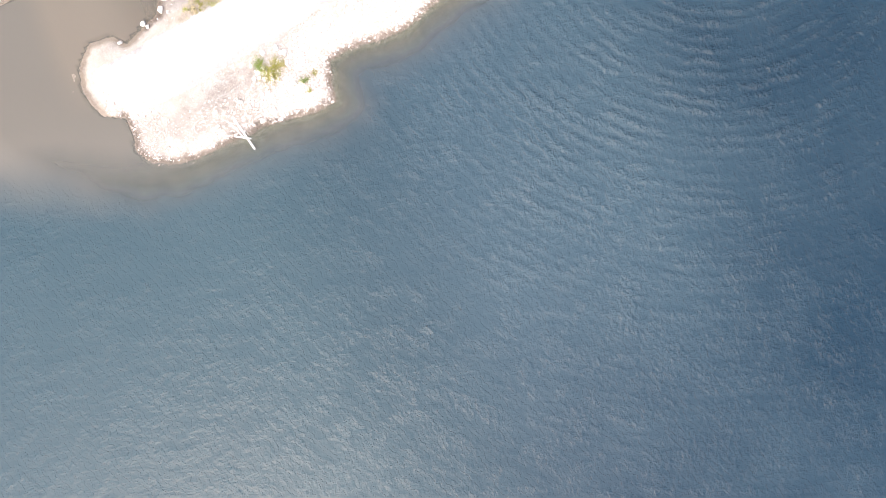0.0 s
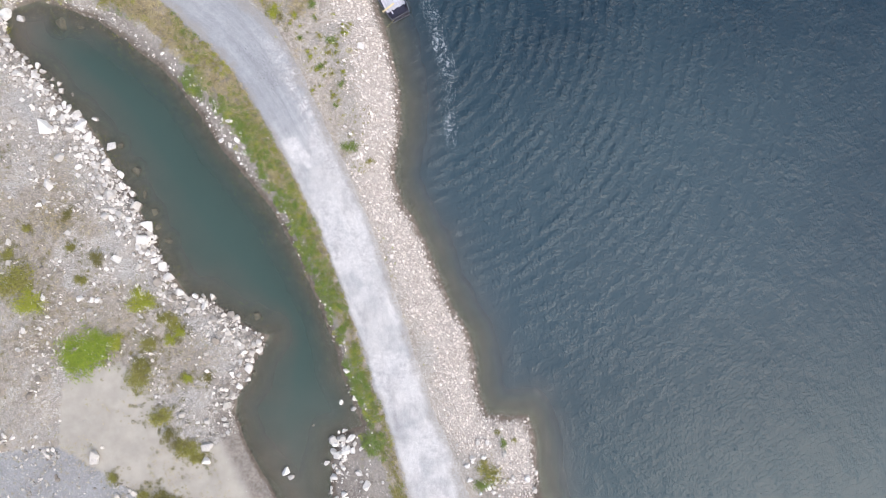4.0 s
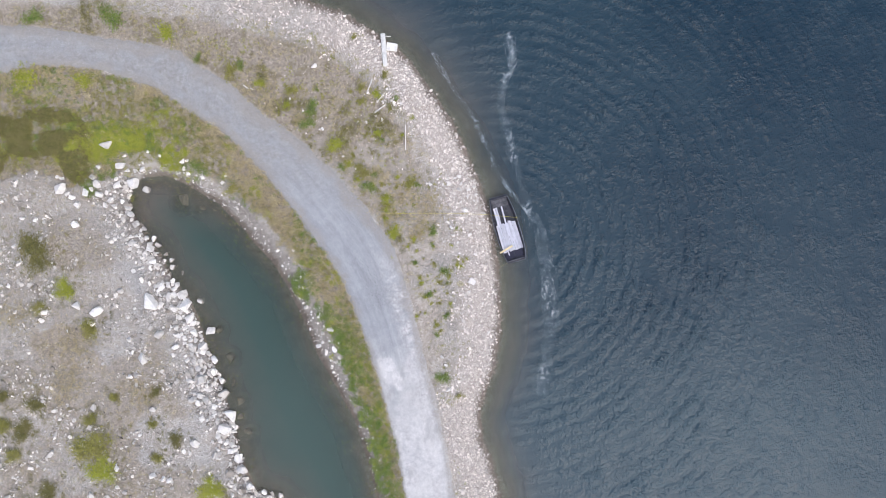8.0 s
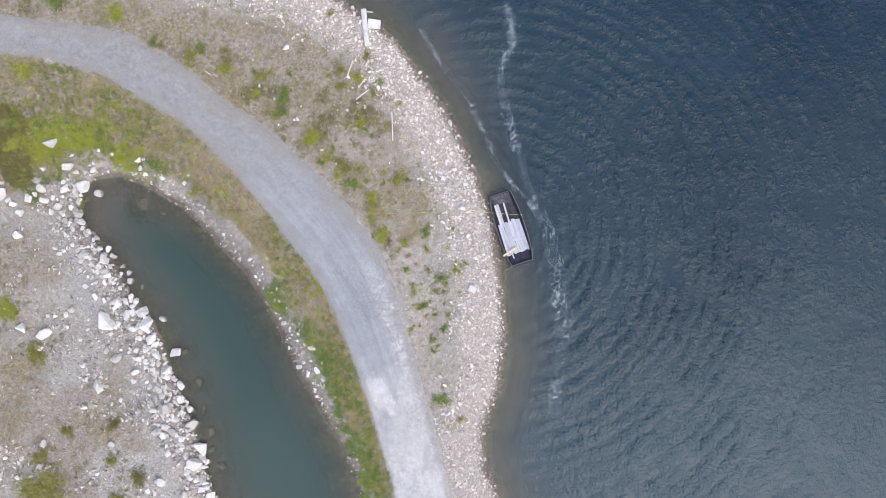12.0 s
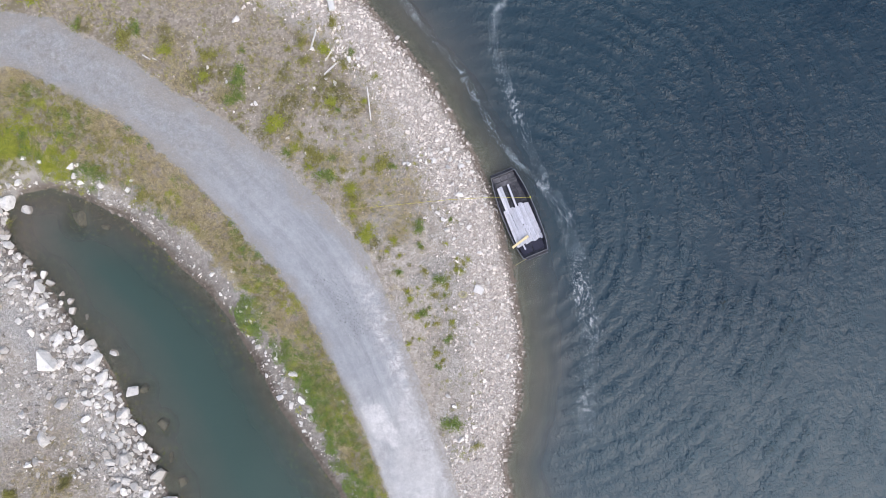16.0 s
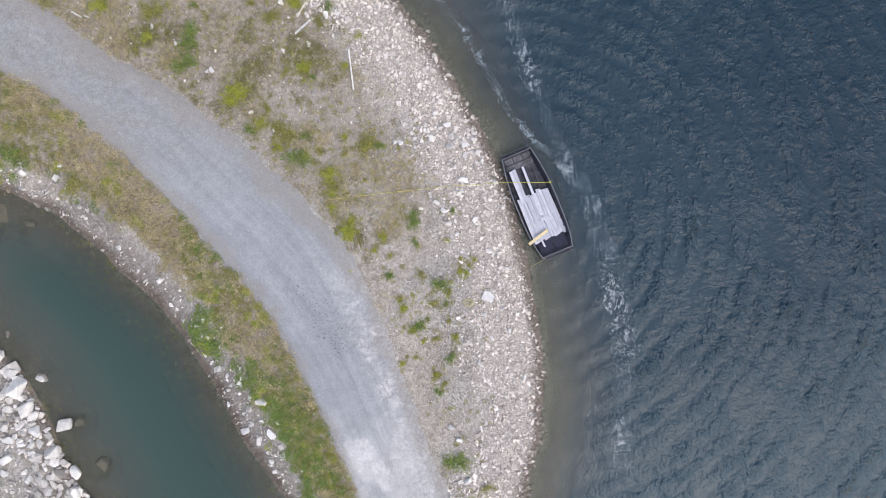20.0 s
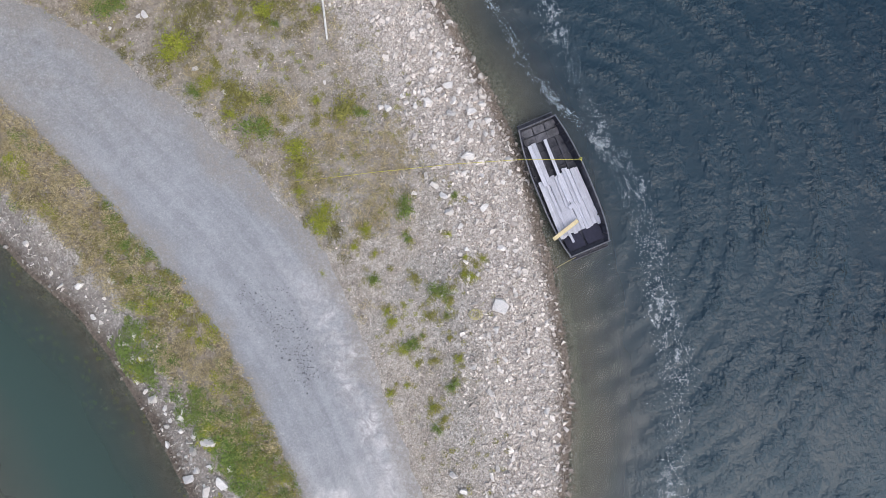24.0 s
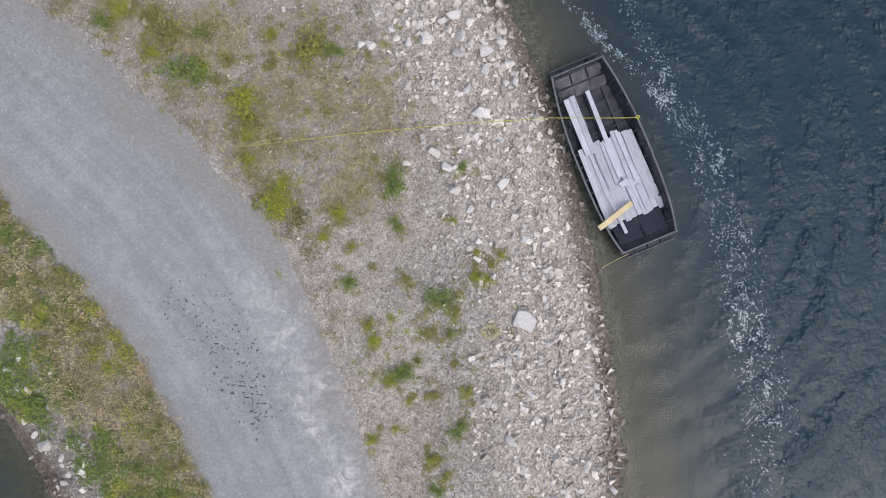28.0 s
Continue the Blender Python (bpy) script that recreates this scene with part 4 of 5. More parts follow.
TUFTS = [blade_tuft(k, 26, 0.34, 0.5, 0.010) for k in range(10)]
THIN = [blade_tuft(20 + k, 11, 0.6, 0.4, 0.009) for k in range(8)]
CLUMPS = [leaf_clump(50 + k) for k in range(8)]
HEADS = [leaf_clump(70 + k, 60, 0.07) for k in range(8)]


def strip_chance(x, y, d, lake, inner, bank, left, road, strip):
    return np.where(strip & (road < 0.06), ease(inner + (fbm(x, y, 1.5) - 0.5) * 1.2, 0.75, 1.5) * ease(y, -38, -34) * (1 - ease(y, -22, -27) * ease(road, -0.6, -1.3)), 0)


dryness = lambda x, y: fbm(x + 30, y + 5, 2.2, 3)


def by_road(a):
    """One on the road's side of the strip, nought on the pond's."""
    f = np.clip(-a[7], 0, None) / (np.clip(-a[7], 0, None) + a[4] + 0.01)
    return np.where(a[0] > -14, ease(f + (fbm(a[0] + 8, a[1], 0.9, 3) - 0.5) * 0.5, 0.60, 0.44), 1)


x, y, z = sow(70000, -30, 1, -34, 12, lambda *a: np.where(a[0] > -14, strip_chance(*a) * by_road(a) * (0.12 + 0.88 * ease(a[1], -13, -8)) * (0.35 + 0.65 * ease(dryness(a[0], a[1]), 0.33, 0.47)), strip_chance(*a) * ease(dryness(a[0], a[1]), 0.36, 0.52) * (0.45 + 0.55 * ease(a[7], -1.6, -0.3))))
scatter("dry_grass", TUFTS + HEADS, x, y, z - 0.01, rng.uniform(0.2, 0.5, len(x)), DRY, "dry straw-coloured grass along the road verge", "grass", 0.1, True, 21)
x, y, z = sow(46000, -30, 1, -34, 12, lambda *a: np.maximum(strip_chance(*a), 0.8 * a[8] * (a[7] < 0.02) * ease(a[1], -30, -24)) * by_road(a) * np.maximum(ease(dryness(a[0], a[1]), 0.56, 0.42), 0.8 * ease(a[1], -8, -13)))
scatter("olive_grass", TUFTS + HEADS, x, y, z - 0.01, rng.uniform(0.2, 0.42, len(x)), OLIVE, "olive green grass and weeds beside the road", "grass", 0.1, True, 22)


def lush_chance(x, y, d, lake, inner, bank, left, road, strip):
    jx, jy = (fbm(x + 51, y, 1.2, 3) - 0.5) * 2.2, (fbm(x, y + 23, 1.2, 3) - 0.5) * 2.2
    head = within(x + jx, y + jy, [(-34, 8.6), (-26.2, 8.5), (-23.7, 8.5), (-21.1, 7.8), (-18.6, 7.1), (-16.4, 6.2), (-15.5, 5.1), (-16.4, 4.9), (-19.0, 5.6), (-21.1, 6.2), (-21.7, 4.4), (-23.0, 4.0), (-24.4, 5.5), (-34, 5.1)])
    head = head * (0.3 + 0.7 * ease(x, -25.0, -23)) * ease(np.hypot(x + 18.9, (y - 5.0) * 1.3), 1.0, 1.9)
    green = ease(dist_line(x, y, [(-9.0, -2.3), (-7.7, -3.2), (-6.8, -4.5), (-6.1, -6.4), (-5.3, -8.3), (-4.7, -10.5), (-4.0, -14), (-3.1, -18), (-2.3, -23), (-2.0, -27)]), 1.0, 0.4)
    return np.where(d > 0.35, np.maximum(head * 0.9, green * ease(road, 0.0, -0.3)), 0)


x, y, z = sow(60000, -32, 0, -30, 9, lambda *a: lush_chance(*a) * ease(fbm(a[0], a[1] + 60, 1.3, 3), 0.3, 0.5) * np.where(a[1] > 3, 0.62, 0.9))
scatter("green_weeds", CLUMPS, x, y, z - 0.02, rng.uniform(0.22, 0.5, len(x)), GREEN, "fresh green weeds along the damp pond side", "weeds", 0.1, False, 23)
x, y, z = sow(60000, -32, 0, -30, 9, lambda *a: lush_chance(*a) * np.where(a[1] > 3, ease(a[0], -25.5, -23.5), 0.13) * ease(fbm(a[0] + 5, a[1], 1.6, 3), 0.32, 0.45))
scatter("yellow_green_weeds", CLUMPS, x, y, z, rng.uniform(0.2, 0.42, len(x)), LIME, "bright yellow-green weeds round the pond head", "weeds", 0.1, False, 24)


def tuft_chance(x, y, d, lake, inner, bank, left, road, strip):
    f = np.where((~left) & (~strip) & (road < 0) & (lake > 2.2), (0.10 + 0.55 * ease(y, -4, 4) + 0.9 * ease(y, 5, 9) + 0.5 * ease(road, -1.4, -0.4) * ease(y, -8, -3)) * ease(fbm(x, y + 20, 1.5), 0.40, 0.6) * ease(y, -30, -16), 0)
    return np.where(left & (bank > 1.8), 0.6 * np.maximum(ease(fbm(x, y, 3.0, 4), 0.45, 0.58), 0.6 * ease(x, -19, -24)), f)


x, y, z = sow(36000, -30, 8, -40, 17, tuft_chance)
scatter("sparse_dry_grass", THIN, x, y, z - 0.01, rng.uniform(0.16, 0.36, len(x)), DRY, "sparse dry grass tufts on gravelly ground", "grass", 0.1, True, 25)
x, y, z = sow(36000, -30, 8, -40, 17, lambda *a: tuft_chance(*a) * (0.4 + 0.5 * ease(a[1], 5, 9)))
scatter("sparse_olive_grass", THIN, x, y, z - 0.01, rng.uniform(0.14, 0.32, len(x)), OLIVE, "thin olive grass on gravelly ground", "grass", 0.1, True, 26)


x, y, z = sow(34000, -34, -21, 4, 9.5, lambda *a: np.clip(lush_chance(*a), 0, 0.3) * 2.6 * ease(a[0], -22.2, -24.6) * ease(fbm(a[0] + 15, a[1], 1.1, 3), 0.36, 0.55))
scatter("brown_weeds", CLUMPS, x, y, z, rng.uniform(0.25, 0.5, len(x)), BROWN, "olive brown weeds spreading over the damp ground", "weeds", 0.1, False, 27)


x, y, z = sow(26000, -30, 1, -34, 12, lambda *a: strip_chance(*a) * 0.6 * ease(fbm(a[0] + 25, a[1] + 8, 1.0, 3), 0.59, 0.68))
scatter("verge_weeds", CLUMPS, x, y, z, rng.uniform(0.18, 0.42, len(x)), LIME, "yellow-green weeds among the verge grass", "weeds", 0.1, False, 28)


band = along_line([(-24.6, 6.0), (-23.2, 6.3), (-21.0, 6.9), (-19.0, 6.8), (-17.5, 6.2), (-16.2, 5.4)], 300)
pick = rng.randint(300, size=5200)
x, y = band[pick, 0] + rng.normal(0, 0.2, 5200), band[pick, 1] + rng.normal(0, 0.42, 5200)
ok = rng.rand(5200) < ease(fbm(x + 7, y + 3, 0.9, 3), 0.34, 0.56)
x, y = x[ok], y[ok]
scatter("lime_weeds", CLUMPS, x, y, ground_height(x, y), rng.uniform(0.16, 0.4, len(x)), LIME, "bright lime green weeds in a band above the pond", "weeds", 0.1, False, 48)


# brown and olive growth that mats the field north of the boat and the road's outer edge
def mat_chance(x, y, d, lake, inner, bank, left, road, strip):
    f = np.where((~left) & (~strip) & (road < -0.15) & (lake > 2.4), np.maximum(0.9 * ease(y, 3.5, 8), ease(road, -2.6, -0.6) * ease(y, -1.5, 1.5)), 0)
    return f * ease(fbm(x + 44, y + 12, 1.25, 4), 0.54, 0.72) * 0.6


x, y, z = sow(34000, -30, 1, -2, 17, mat_chance)
scatter("matted_brown_weeds", HEADS, x, y, z - 0.03, rng.uniform(0.14, 0.4, len(x)), BROWN, "brown and olive weeds matting the stony field", "weeds", 0.1, False, 45)
x, y, z = sow(22000, -30, 1, -2, 17, lambda *a: mat_chance(*a) * ease(fbm(a[0] + 9, a[1] + 2, 0.9, 3), 0.45, 0.6))
scatter("matted_olive_weeds", HEADS, x, y, z - 0.02, rng.uniform(0.12, 0.34, len(x)), OLIVE, "olive weeds matting the stony field", "weeds", 0.1, False, 46)
x, y, z = sow(20000, -30, 1, -2, 17, lambda *a: mat_chance(a[0] + 3, a[1] + 5, *a[2:]) * 0.8)
scatter("matted_straw", HEADS, x, y, z - 0.03, rng.uniform(0.12, 0.32, len(x)), DRY, "bleached dry growth matting the stony field", "weeds", 0.1, False, 47)


x, y, z = sow(26000, -30, 1, -34, 12, lambda *a: strip_chance(*a) * 0.8 * ease(fbm(a[0] + 65, a[1] + 18, 1.3, 3), 0.49, 0.62))
scatter("verge_green", CLUMPS, x, y, z, rng.uniform(0.14, 0.36, len(x)), GREEN, "green weeds among the verge grass", "weeds", 0.1, False, 44)


def speck_chance(x, y, d, lake, inner, bank, left, road, strip):
    return np.where((~left) & (~strip) & (road < -0.1) & (lake > 1.9), ease(fbm(x + 12, y + 3, 1.1, 3), 0.46, 0.62) * ease(y, -26, -12), 0)


x, y, z = sow(14000, -20, 4, -28, 16, lambda *a: speck_chance(*a) * 0.8)
scatter("low_green_weeds", CLUMPS, x, y, z - 0.02, rng.uniform(0.07, 0.22, len(x)), OLIVE, "low olive weeds sprinkled over the gravel", "weeds", 0.1, False, 29)
x, y, z = sow(9000, -20, 4, -28, 16, lambda *a: speck_chance(*a) * ease(fbm(a[0], a[1] + 31, 2.0, 2), 0.45, 0.6))
scatter("low_yellow_weeds", CLUMPS, x, y, z - 0.02, rng.uniform(0.07, 0.20, len(x)), LIME, "low yellow-green weeds sprinkled over the gravel", "weeds", 0.1, False, 30)


# weeds that can be counted: each a bush of stems and leaves
WEEDS_GREEN = [(0.12, -1.43, 0.73), (0.41, -1.76, 0.29), (0.25, -2.18, 0.26), (-0.26, -2.13, 0.38), (-0.51, -2.69, 0.2), (0.3, -2.85, 0.26), (0.22, -4.23, 0.53), (-0.25, -3.45, 0.35), (-1.79, -0.87, 0.44), (-0.58, -0.92, 0.32), (-0.68, 0.26, 0.35), (-0.31, -4.84, 0.38), (-0.38, -5.49, 0.44), (-0.13, -5.2, 0.35), (-0.85, -2.92, 0.64), (-5.09, 4.82, 0.97), (-4.75, 3.93, 1.09), (-3.59, 2.78, 0.73), (-0.65, 1.15, 0.73), (-2.11, 4.22, 1.09), (0.87, 1.36, 0.31), (-5.41, 5.22, 0.73), (-4.37, 4.75, 0.48), (-3.94, 4.1, 0.48), (-1.63, 4.11, 0.48)]
WEEDS_LIME = [(1.12, -1.12, 0.38), (0.48, -3.5, 0.35), (-1.37, -2.17, 0.44), (-1.48, -1.86, 0.29), (-1.13, -3.04, 0.38), (-1.67, -0.11, 0.26), (-1.89, 0.68, 0.38), (-3.15, 0.88, 0.58), (-3.26, -0.54, 0.23), (-1.65, -4.27, 0.32), (-1.12, -4.1, 0.23), (-0.43, -4.83, 0.29), (0.56, 0.21, 0.23), (1.51, -0.62, 0.26), (1.0, -0.49, 0.2), (-0.77, -3.55, 0.2), (0.44, -1.69, 0.15), (-3.67, 3.22, 0.97), (-3.67, 1.94, 0.44), (-3.13, 1.03, 0.85), (-3.01, 1.33, 0.48), (-1.86, 0.63, 0.36), (-4.44, 4.02, 0.36), (-3.62, 2.48, 0.48), (-5.49, 4.43, 0.48), (-2.92, 4.6, 0.36), (0.9, -1.01, 0.34), (1.28, -0.81, 0.17), (-6.07, 5.4, 0.61)]
WEEDS_NORTH = [(-8.44, 8.96, 1.26), (-9.71, 10.11, 1.01), (-6.77, 6.75, 1.11), (0.02, -8.25, 1.11), (1.04, -9.37, 0.61), (-11.69, 10.57, 0.91), (-12.96, 11.72, 0.76), (-3.77, 11.13, 0.71), (-2.02, 8.41, 0.4), (-3.03, 9.65, 0.4), (-5.25, 10.27, 0.76), (-17.71, 13.79, 1.45), (-15.71, 12.17, 0.72), (-5.76, 13.61, 0.51), (-22.96, 10.72, 1.6), (-26.21, 14.7, 1.45), (-5.75, 5.99, 0.52), (-10.03, 9.18, 0.78), (-6.48, 5.23, 0.52), (-4.9, 7.27, 0.45), (-4.17, 7.39, 0.78), (-3.89, 6.97, 0.32), (-3.41, 9, 0.52), (-4.29, 9.87, 0.78), (-8.09, 10.21, 0.32), (-5.25, 9.45, 0.65), (-2.62, 7.29, 0.32), (-8.66, 7.99, 1.16), (-5.97, 10.05, 0.39), (-7.13, 6.4, 0.78), (-1.93, 2.81, 0.21), (-2.95, 3.95, 0.41)]
WEEDS_NORTH_TWO = [(-2.26, 0.15, 0.34), (-21.23, 14.67, 1.73), (-13.64, 11.31, 1.3), (-26.65, 10.76, 2.38), (-15.81, 5.24, 1.19), (-13.53, 3.83, 1.08)]
WEEDS_BANK = [(-26.12, -0.33, 2.72), (-25.67, -3.83, 1.02), (-25.9, -9.94, 1.24), (-22.28, -12.55, 2.94), (-26.58, -11.64, 1.58), (-28.05, -11.41, 1.36), (-27.93, -9.49, 0.91), (-18.43, -11.19, 0.68), (-17.07, -12.21, 1.02), (-18.09, -13.34, 0.91), (-18.32, -9.15, 0.79), (-27.25, -13.22, 1.13), (-24.99, -15.6, 1.58), (-15.64, -20.02, 2.24), (-15.3, -19.3, 1.22), (-13.48, -25.05, 1.84), (-14.04, -24.73, 1.02), (-13.09, -25.74, 1.02), (-14.61, -23.9, 0.92), (-16.78, -27.64, 1.22), (-15.8, -27.93, 1.43), (-15.01, -28.18, 1.02), (-13.9, -28.91, 0.82), (-18.54, -25.96, 0.82), (-11.55, -20.89, 0.61), (-14.77, -18.16, 1.22), (-26.46, -17.21, 2.3), (-27.23, -18.98, 2.16)]
WEEDS_BANK_LIME = [(-24.09, -2.59, 1.58), (-22.46, -5.19, 1.47), (-21.6, -14.13, 2.04), (-22.39, -10.85, 1.02), (-14.7, -15.37, 1.81), (-20.92, -9.49, 0.68), (-16.72, -17.53, 1.22), (-14.8, -22.72, 1.73), (-12.75, -20.66, 0.86), (-12.91, -17.16, 1.12), (-12.71, -17.72, 0.82), (-13.44, -16.64, 1.02), (-13.41, -18.1, 0.82)]
WEEDS_BIG = [(-18.77, -17.91, 3.47), (-17.87, -17.56, 1.84), (-19.57, -18.28, 1.63)]
WEEDS_SPIT = [(5.79, -27.75, 0.6), (6.06, -28.53, 0.75), (6.77, -28.47, 0.5), (5.02, -30.32, 1.5), (4.25, -30.8, 1.2), (4.6, -29.7, 1.2)]


def weed_meshes(seed, leaf, leaves=440, small=0.75):
    """Stems and leaves of a low bush, one metre across."""
    r = np.random.RandomState(seed)
    sv, sf, lv, lf = [], [], [], []
    for _ in range(26):
        a, out, up = r.uniform(0, 6.283), r.uniform(0.15, 0.5), r.uniform(0.12, 0.34)
        dx, dy = math.cos(a), math.sin(a)
        b = len(sv)
        for s in (0, 1):
            c = np.array([dx * (0.04 + out * s), dy * (0.04 + out * s), -0.03 + up * s])
            w = 0.008 * (1.2 - s)
            sv += [c + (-dy * w, dx * w, 0), c + (dy * w, -dx * w, 0), c + (0, 0, w * 1.6)]
        sf += [(b, b + 1, b + 4), (b, b + 4, b + 3), (b + 1, b + 2, b + 5), (b + 1, b + 5, b + 4), (b + 2, b, b + 3), (b + 2, b + 3, b + 5)]
        for _ in range(leaves // 26):
            s = r.uniform(0.25, 1.08)
            c = np.array([dx * out * s, dy * out * s, up * s]) + r.normal(0, 0.07, 3)
            c[2] = max(c[2], 0.0)
            g = r.uniform(0, 6.283)
            e = np.array([math.cos(g), math.sin(g), r.uniform(-0.5, 0.5)]) * r.uniform(0.03, 0.065) * small
            h = np.array([-math.sin(g), math.cos(g), r.uniform(-0.5, 0.5)]) * r.uniform(0.014, 0.028) * small
            k = len(lv)
            lv += [c - e, c + h, c + e, c - h]
            lf += [(k, k + 1, k + 2), (k, k + 2, k + 3)]
    stems = mesh_from("stem", np.array(sv), np.array(sf), OLIVE, False)
    crown = mesh_from("foliage", np.array(lv), np.array(lf), leaf, False)
    return stems, crown


GREEN_BUSH = [weed_meshes(400 + k, GREEN) for k in range(3)]
LIME_BUSH = [weed_meshes(410 + k, LIME) for k in range(3)]
OLIVE_BUSH = [weed_meshes(420 + k, OLIVE) for k in range(3)]


def plant(rows, looks, group):
    for k, (x, y, size) in enumerate(rows):
        kinds, word = looks[(k * 5 + 2) % len(looks)]
        stems, crown = kinds[k % len(kinds)]
        root = tagged(new("weed_bush"), f"low {word} weed bush growing in gravel", "weed", group)
        s = size * 1.1
        root.matrix_basis = pose(x, y, ground_at(x, y), 0, 0, random.uniform(0, 360)) @ Matrix.Diagonal((s, s * random.uniform(0.75, 1), min(s, 0.9), 1))
        for name, me in (("stem", stems), ("foliage", crown)):
            new(name, me).parent = root


plant(WEEDS_GREEN, [(GREEN_BUSH, "green"), (OLIVE_BUSH, "olive")], "weeds between road and beach")
plant(WEEDS_LIME, [(LIME_BUSH, "yellow-green")], "yellow-green weeds between road and beach")
plant(WEEDS_NORTH + WEEDS_NORTH_TWO, [(LIME_BUSH, "yellow-green"), (OLIVE_BUSH, "olive"), (GREEN_BUSH, "green")], "weeds along the north verge")
plant(WEEDS_SPIT, [(OLIVE_BUSH, "olive"), (GREEN_BUSH, "green"), (OLIVE_BUSH, "olive")], "weeds on the spit")
DENSE = [[weed_meshes(440 + 10 * k + j, leaf, 1500, 0.5) for j in range(2)] for k, leaf in enumerate((BROWN, OLIVE, LIME))]
plant(WEEDS_BANK, [(DENSE[0], "brownish olive"), (DENSE[1], "olive"), (DENSE[0], "brownish olive"), (DENSE[1], "olive")], "weeds on the pond bank")
BRIGHT = leaf_material("bright_green_leaves", (0.12, 0.19, 0.02), (0.34, 0.41, 0.05), amount=0.1)
BIG_BUSH = [weed_meshes(430 + k, BRIGHT, 2600, 0.42) for k in range(2)]
plant(WEEDS_BANK_LIME, [(DENSE[2], "yellow-green"), (DENSE[1], "olive")], "yellow-green weeds on the pond bank")
plant(WEEDS_BIG, [(BIG_BUSH, "green")], "large green weeds by the mud flat")


# loose growth round the bushes, and two straw patches on the field
def skirt(rows, each, spread):
    x = np.concatenate([rng.normal(a, spread * s, max(3, int(each * s))) for a, b, s in rows])
    y = np.concatenate([rng.normal(b, spread * s, max(3, int(each * s))) for a, b, s in rows])
    s = survey(x, y)
    ok = (s[0] > 0.25) & (s[5] < 0.0)
    x, y = x[ok], y[ok]
    return x, y, ground_height(x, y)


x, y, z = skirt(WEEDS_BANK + WEEDS_BANK_LIME, 34, 0.45)
scatter("bank_weeds", CLUMPS, x, y, z - 0.02, rng.uniform(0.12, 0.32, len(x)), BROWN, "olive brown weeds creeping over bank gravel", "weeds", 0.1, False, 41)
x, y, z = skirt(WEEDS_NORTH + WEEDS_NORTH_TWO + WEEDS_GREEN + WEEDS_LIME, 26, 0.5)
scatter("loose_weeds", CLUMPS, x, y, z - 0.02, rng.uniform(0.09, 0.24, len(x)), OLIVE, "olive weeds spreading round the bushes", "weeds", 0.1, False, 42)
x, y, z = skirt([(-1.21, 2.4, 1.72), (-11.67, 10.27, 1.8), (-11.15, 9.04, 0.8), (-9.2, 8.3, 1.0), (-6.2, 5.6, 1.0), (-2.6, 3.4, 1.4), (-3.4, 2.2, 1.0), (-4.2, 4.6, 1.1), (-1.6, 1.0, 0.9), (-19.06, 9.46, 1.52), (-16.46, 8.38, 1.73), (-14.51, 6.86, 1.95), (-15.38, 7.29, 1.3), (-27.25, -4.17, 1.81), (-19.11, -9.49, 1.58), (-23.63, -6.21, 2.49), (-23.86, -8.7, 1.81)], 110, 0.36)
scatter("straw_patches", THIN, x, y, z - 0.01, rng.uniform(0.2, 0.42, len(x)), DRY, "patches of bleached straw on the field", "grass", 0.1, True, 43)


# ---- timber, rope and the boat ----
def loft(rings, closed=True):
    """A tube through rings of equal length, capped at both ends."""
    bm = bmesh.new()
    rows = [[bm.verts.new(p) for p in ring] for ring in rings]
    n = len(rows[0])
    for a, b in zip(rows[:-1], rows[1:]):
        for k in range(n if closed else n - 1):
            bm.faces.new((a[k], a[(k + 1) % n], b[(k + 1) % n], b[k]))
    bm.faces.new(rows[0][::-1])
    bm.faces.new(rows[-1])
    return bm


def beam(p, q, w, h, taper=1.0):
    """A squared timber from p to q, w wide and h high."""
    p, q = Vector(p), Vector(q)
    ahead = (q - p).normalized()
    side = ahead.cross(Vector((0, 0, 1))).normalized() * w / 2
    up = side.cross(ahead).normalized() * h / 2
    ring = lambda c, k: [c + (-side - up) * k, c + (side - up) * k, c + (side + up) * k, c + (-side + up) * k]
    bm = loft([ring(p, 1), ring(p.lerp(q, 0.5), 0.5 + taper / 2), ring(q, taper)])
    bmesh.ops.bevel(bm, geom=bm.edges[:], offset=min(w, h) * 0.12, segments=1, affect="EDGES")
    return bm


def cord(points, radius, sides=6):
    rings = []
    pts = [Vector(p) for p in points]
    for k, c in enumerate(pts):
        t = (pts[min(k + 1, len(pts) - 1)] - pts[max(k - 1, 0)]).normalized()
        a = t.cross(Vector((0, 0, 1)))
        a = a.normalized() if a.length > 1e-4 else Vector((1, 0, 0))
        b = a.cross(t)
        rings.append([c + (a * math.cos(s) + b * math.sin(s)) * radius for s in (2 * math.pi * i / sides for i in range(sides))])
    return loft(rings)


def wood_material(name, low, high, turn=0.0, streak=0.5):
    m = Nodes(name)
    grain = m.noise(9, 5, 0.65, m.stretch(6, 0.35, 6, turn, m.local()))
    col = m.mix(m.ramp(grain, 0.3, 0.7), low, high)
    col = m.mix(0.8, col, m.mix(1.0, col, m.grey(m.ramp(m.each(), 0, 1, 0.82, 1.12)), "MULTIPLY"))
    col = m.mix(m.ramp(m.noise(3, 4, 0.7, m.local()), 0.5, 0.75, 0, streak), col, (0.16, 0.145, 0.13))
    return m.done(col, 0.85, m.bump(grain, 0.4, 0.01), spec=0.25)


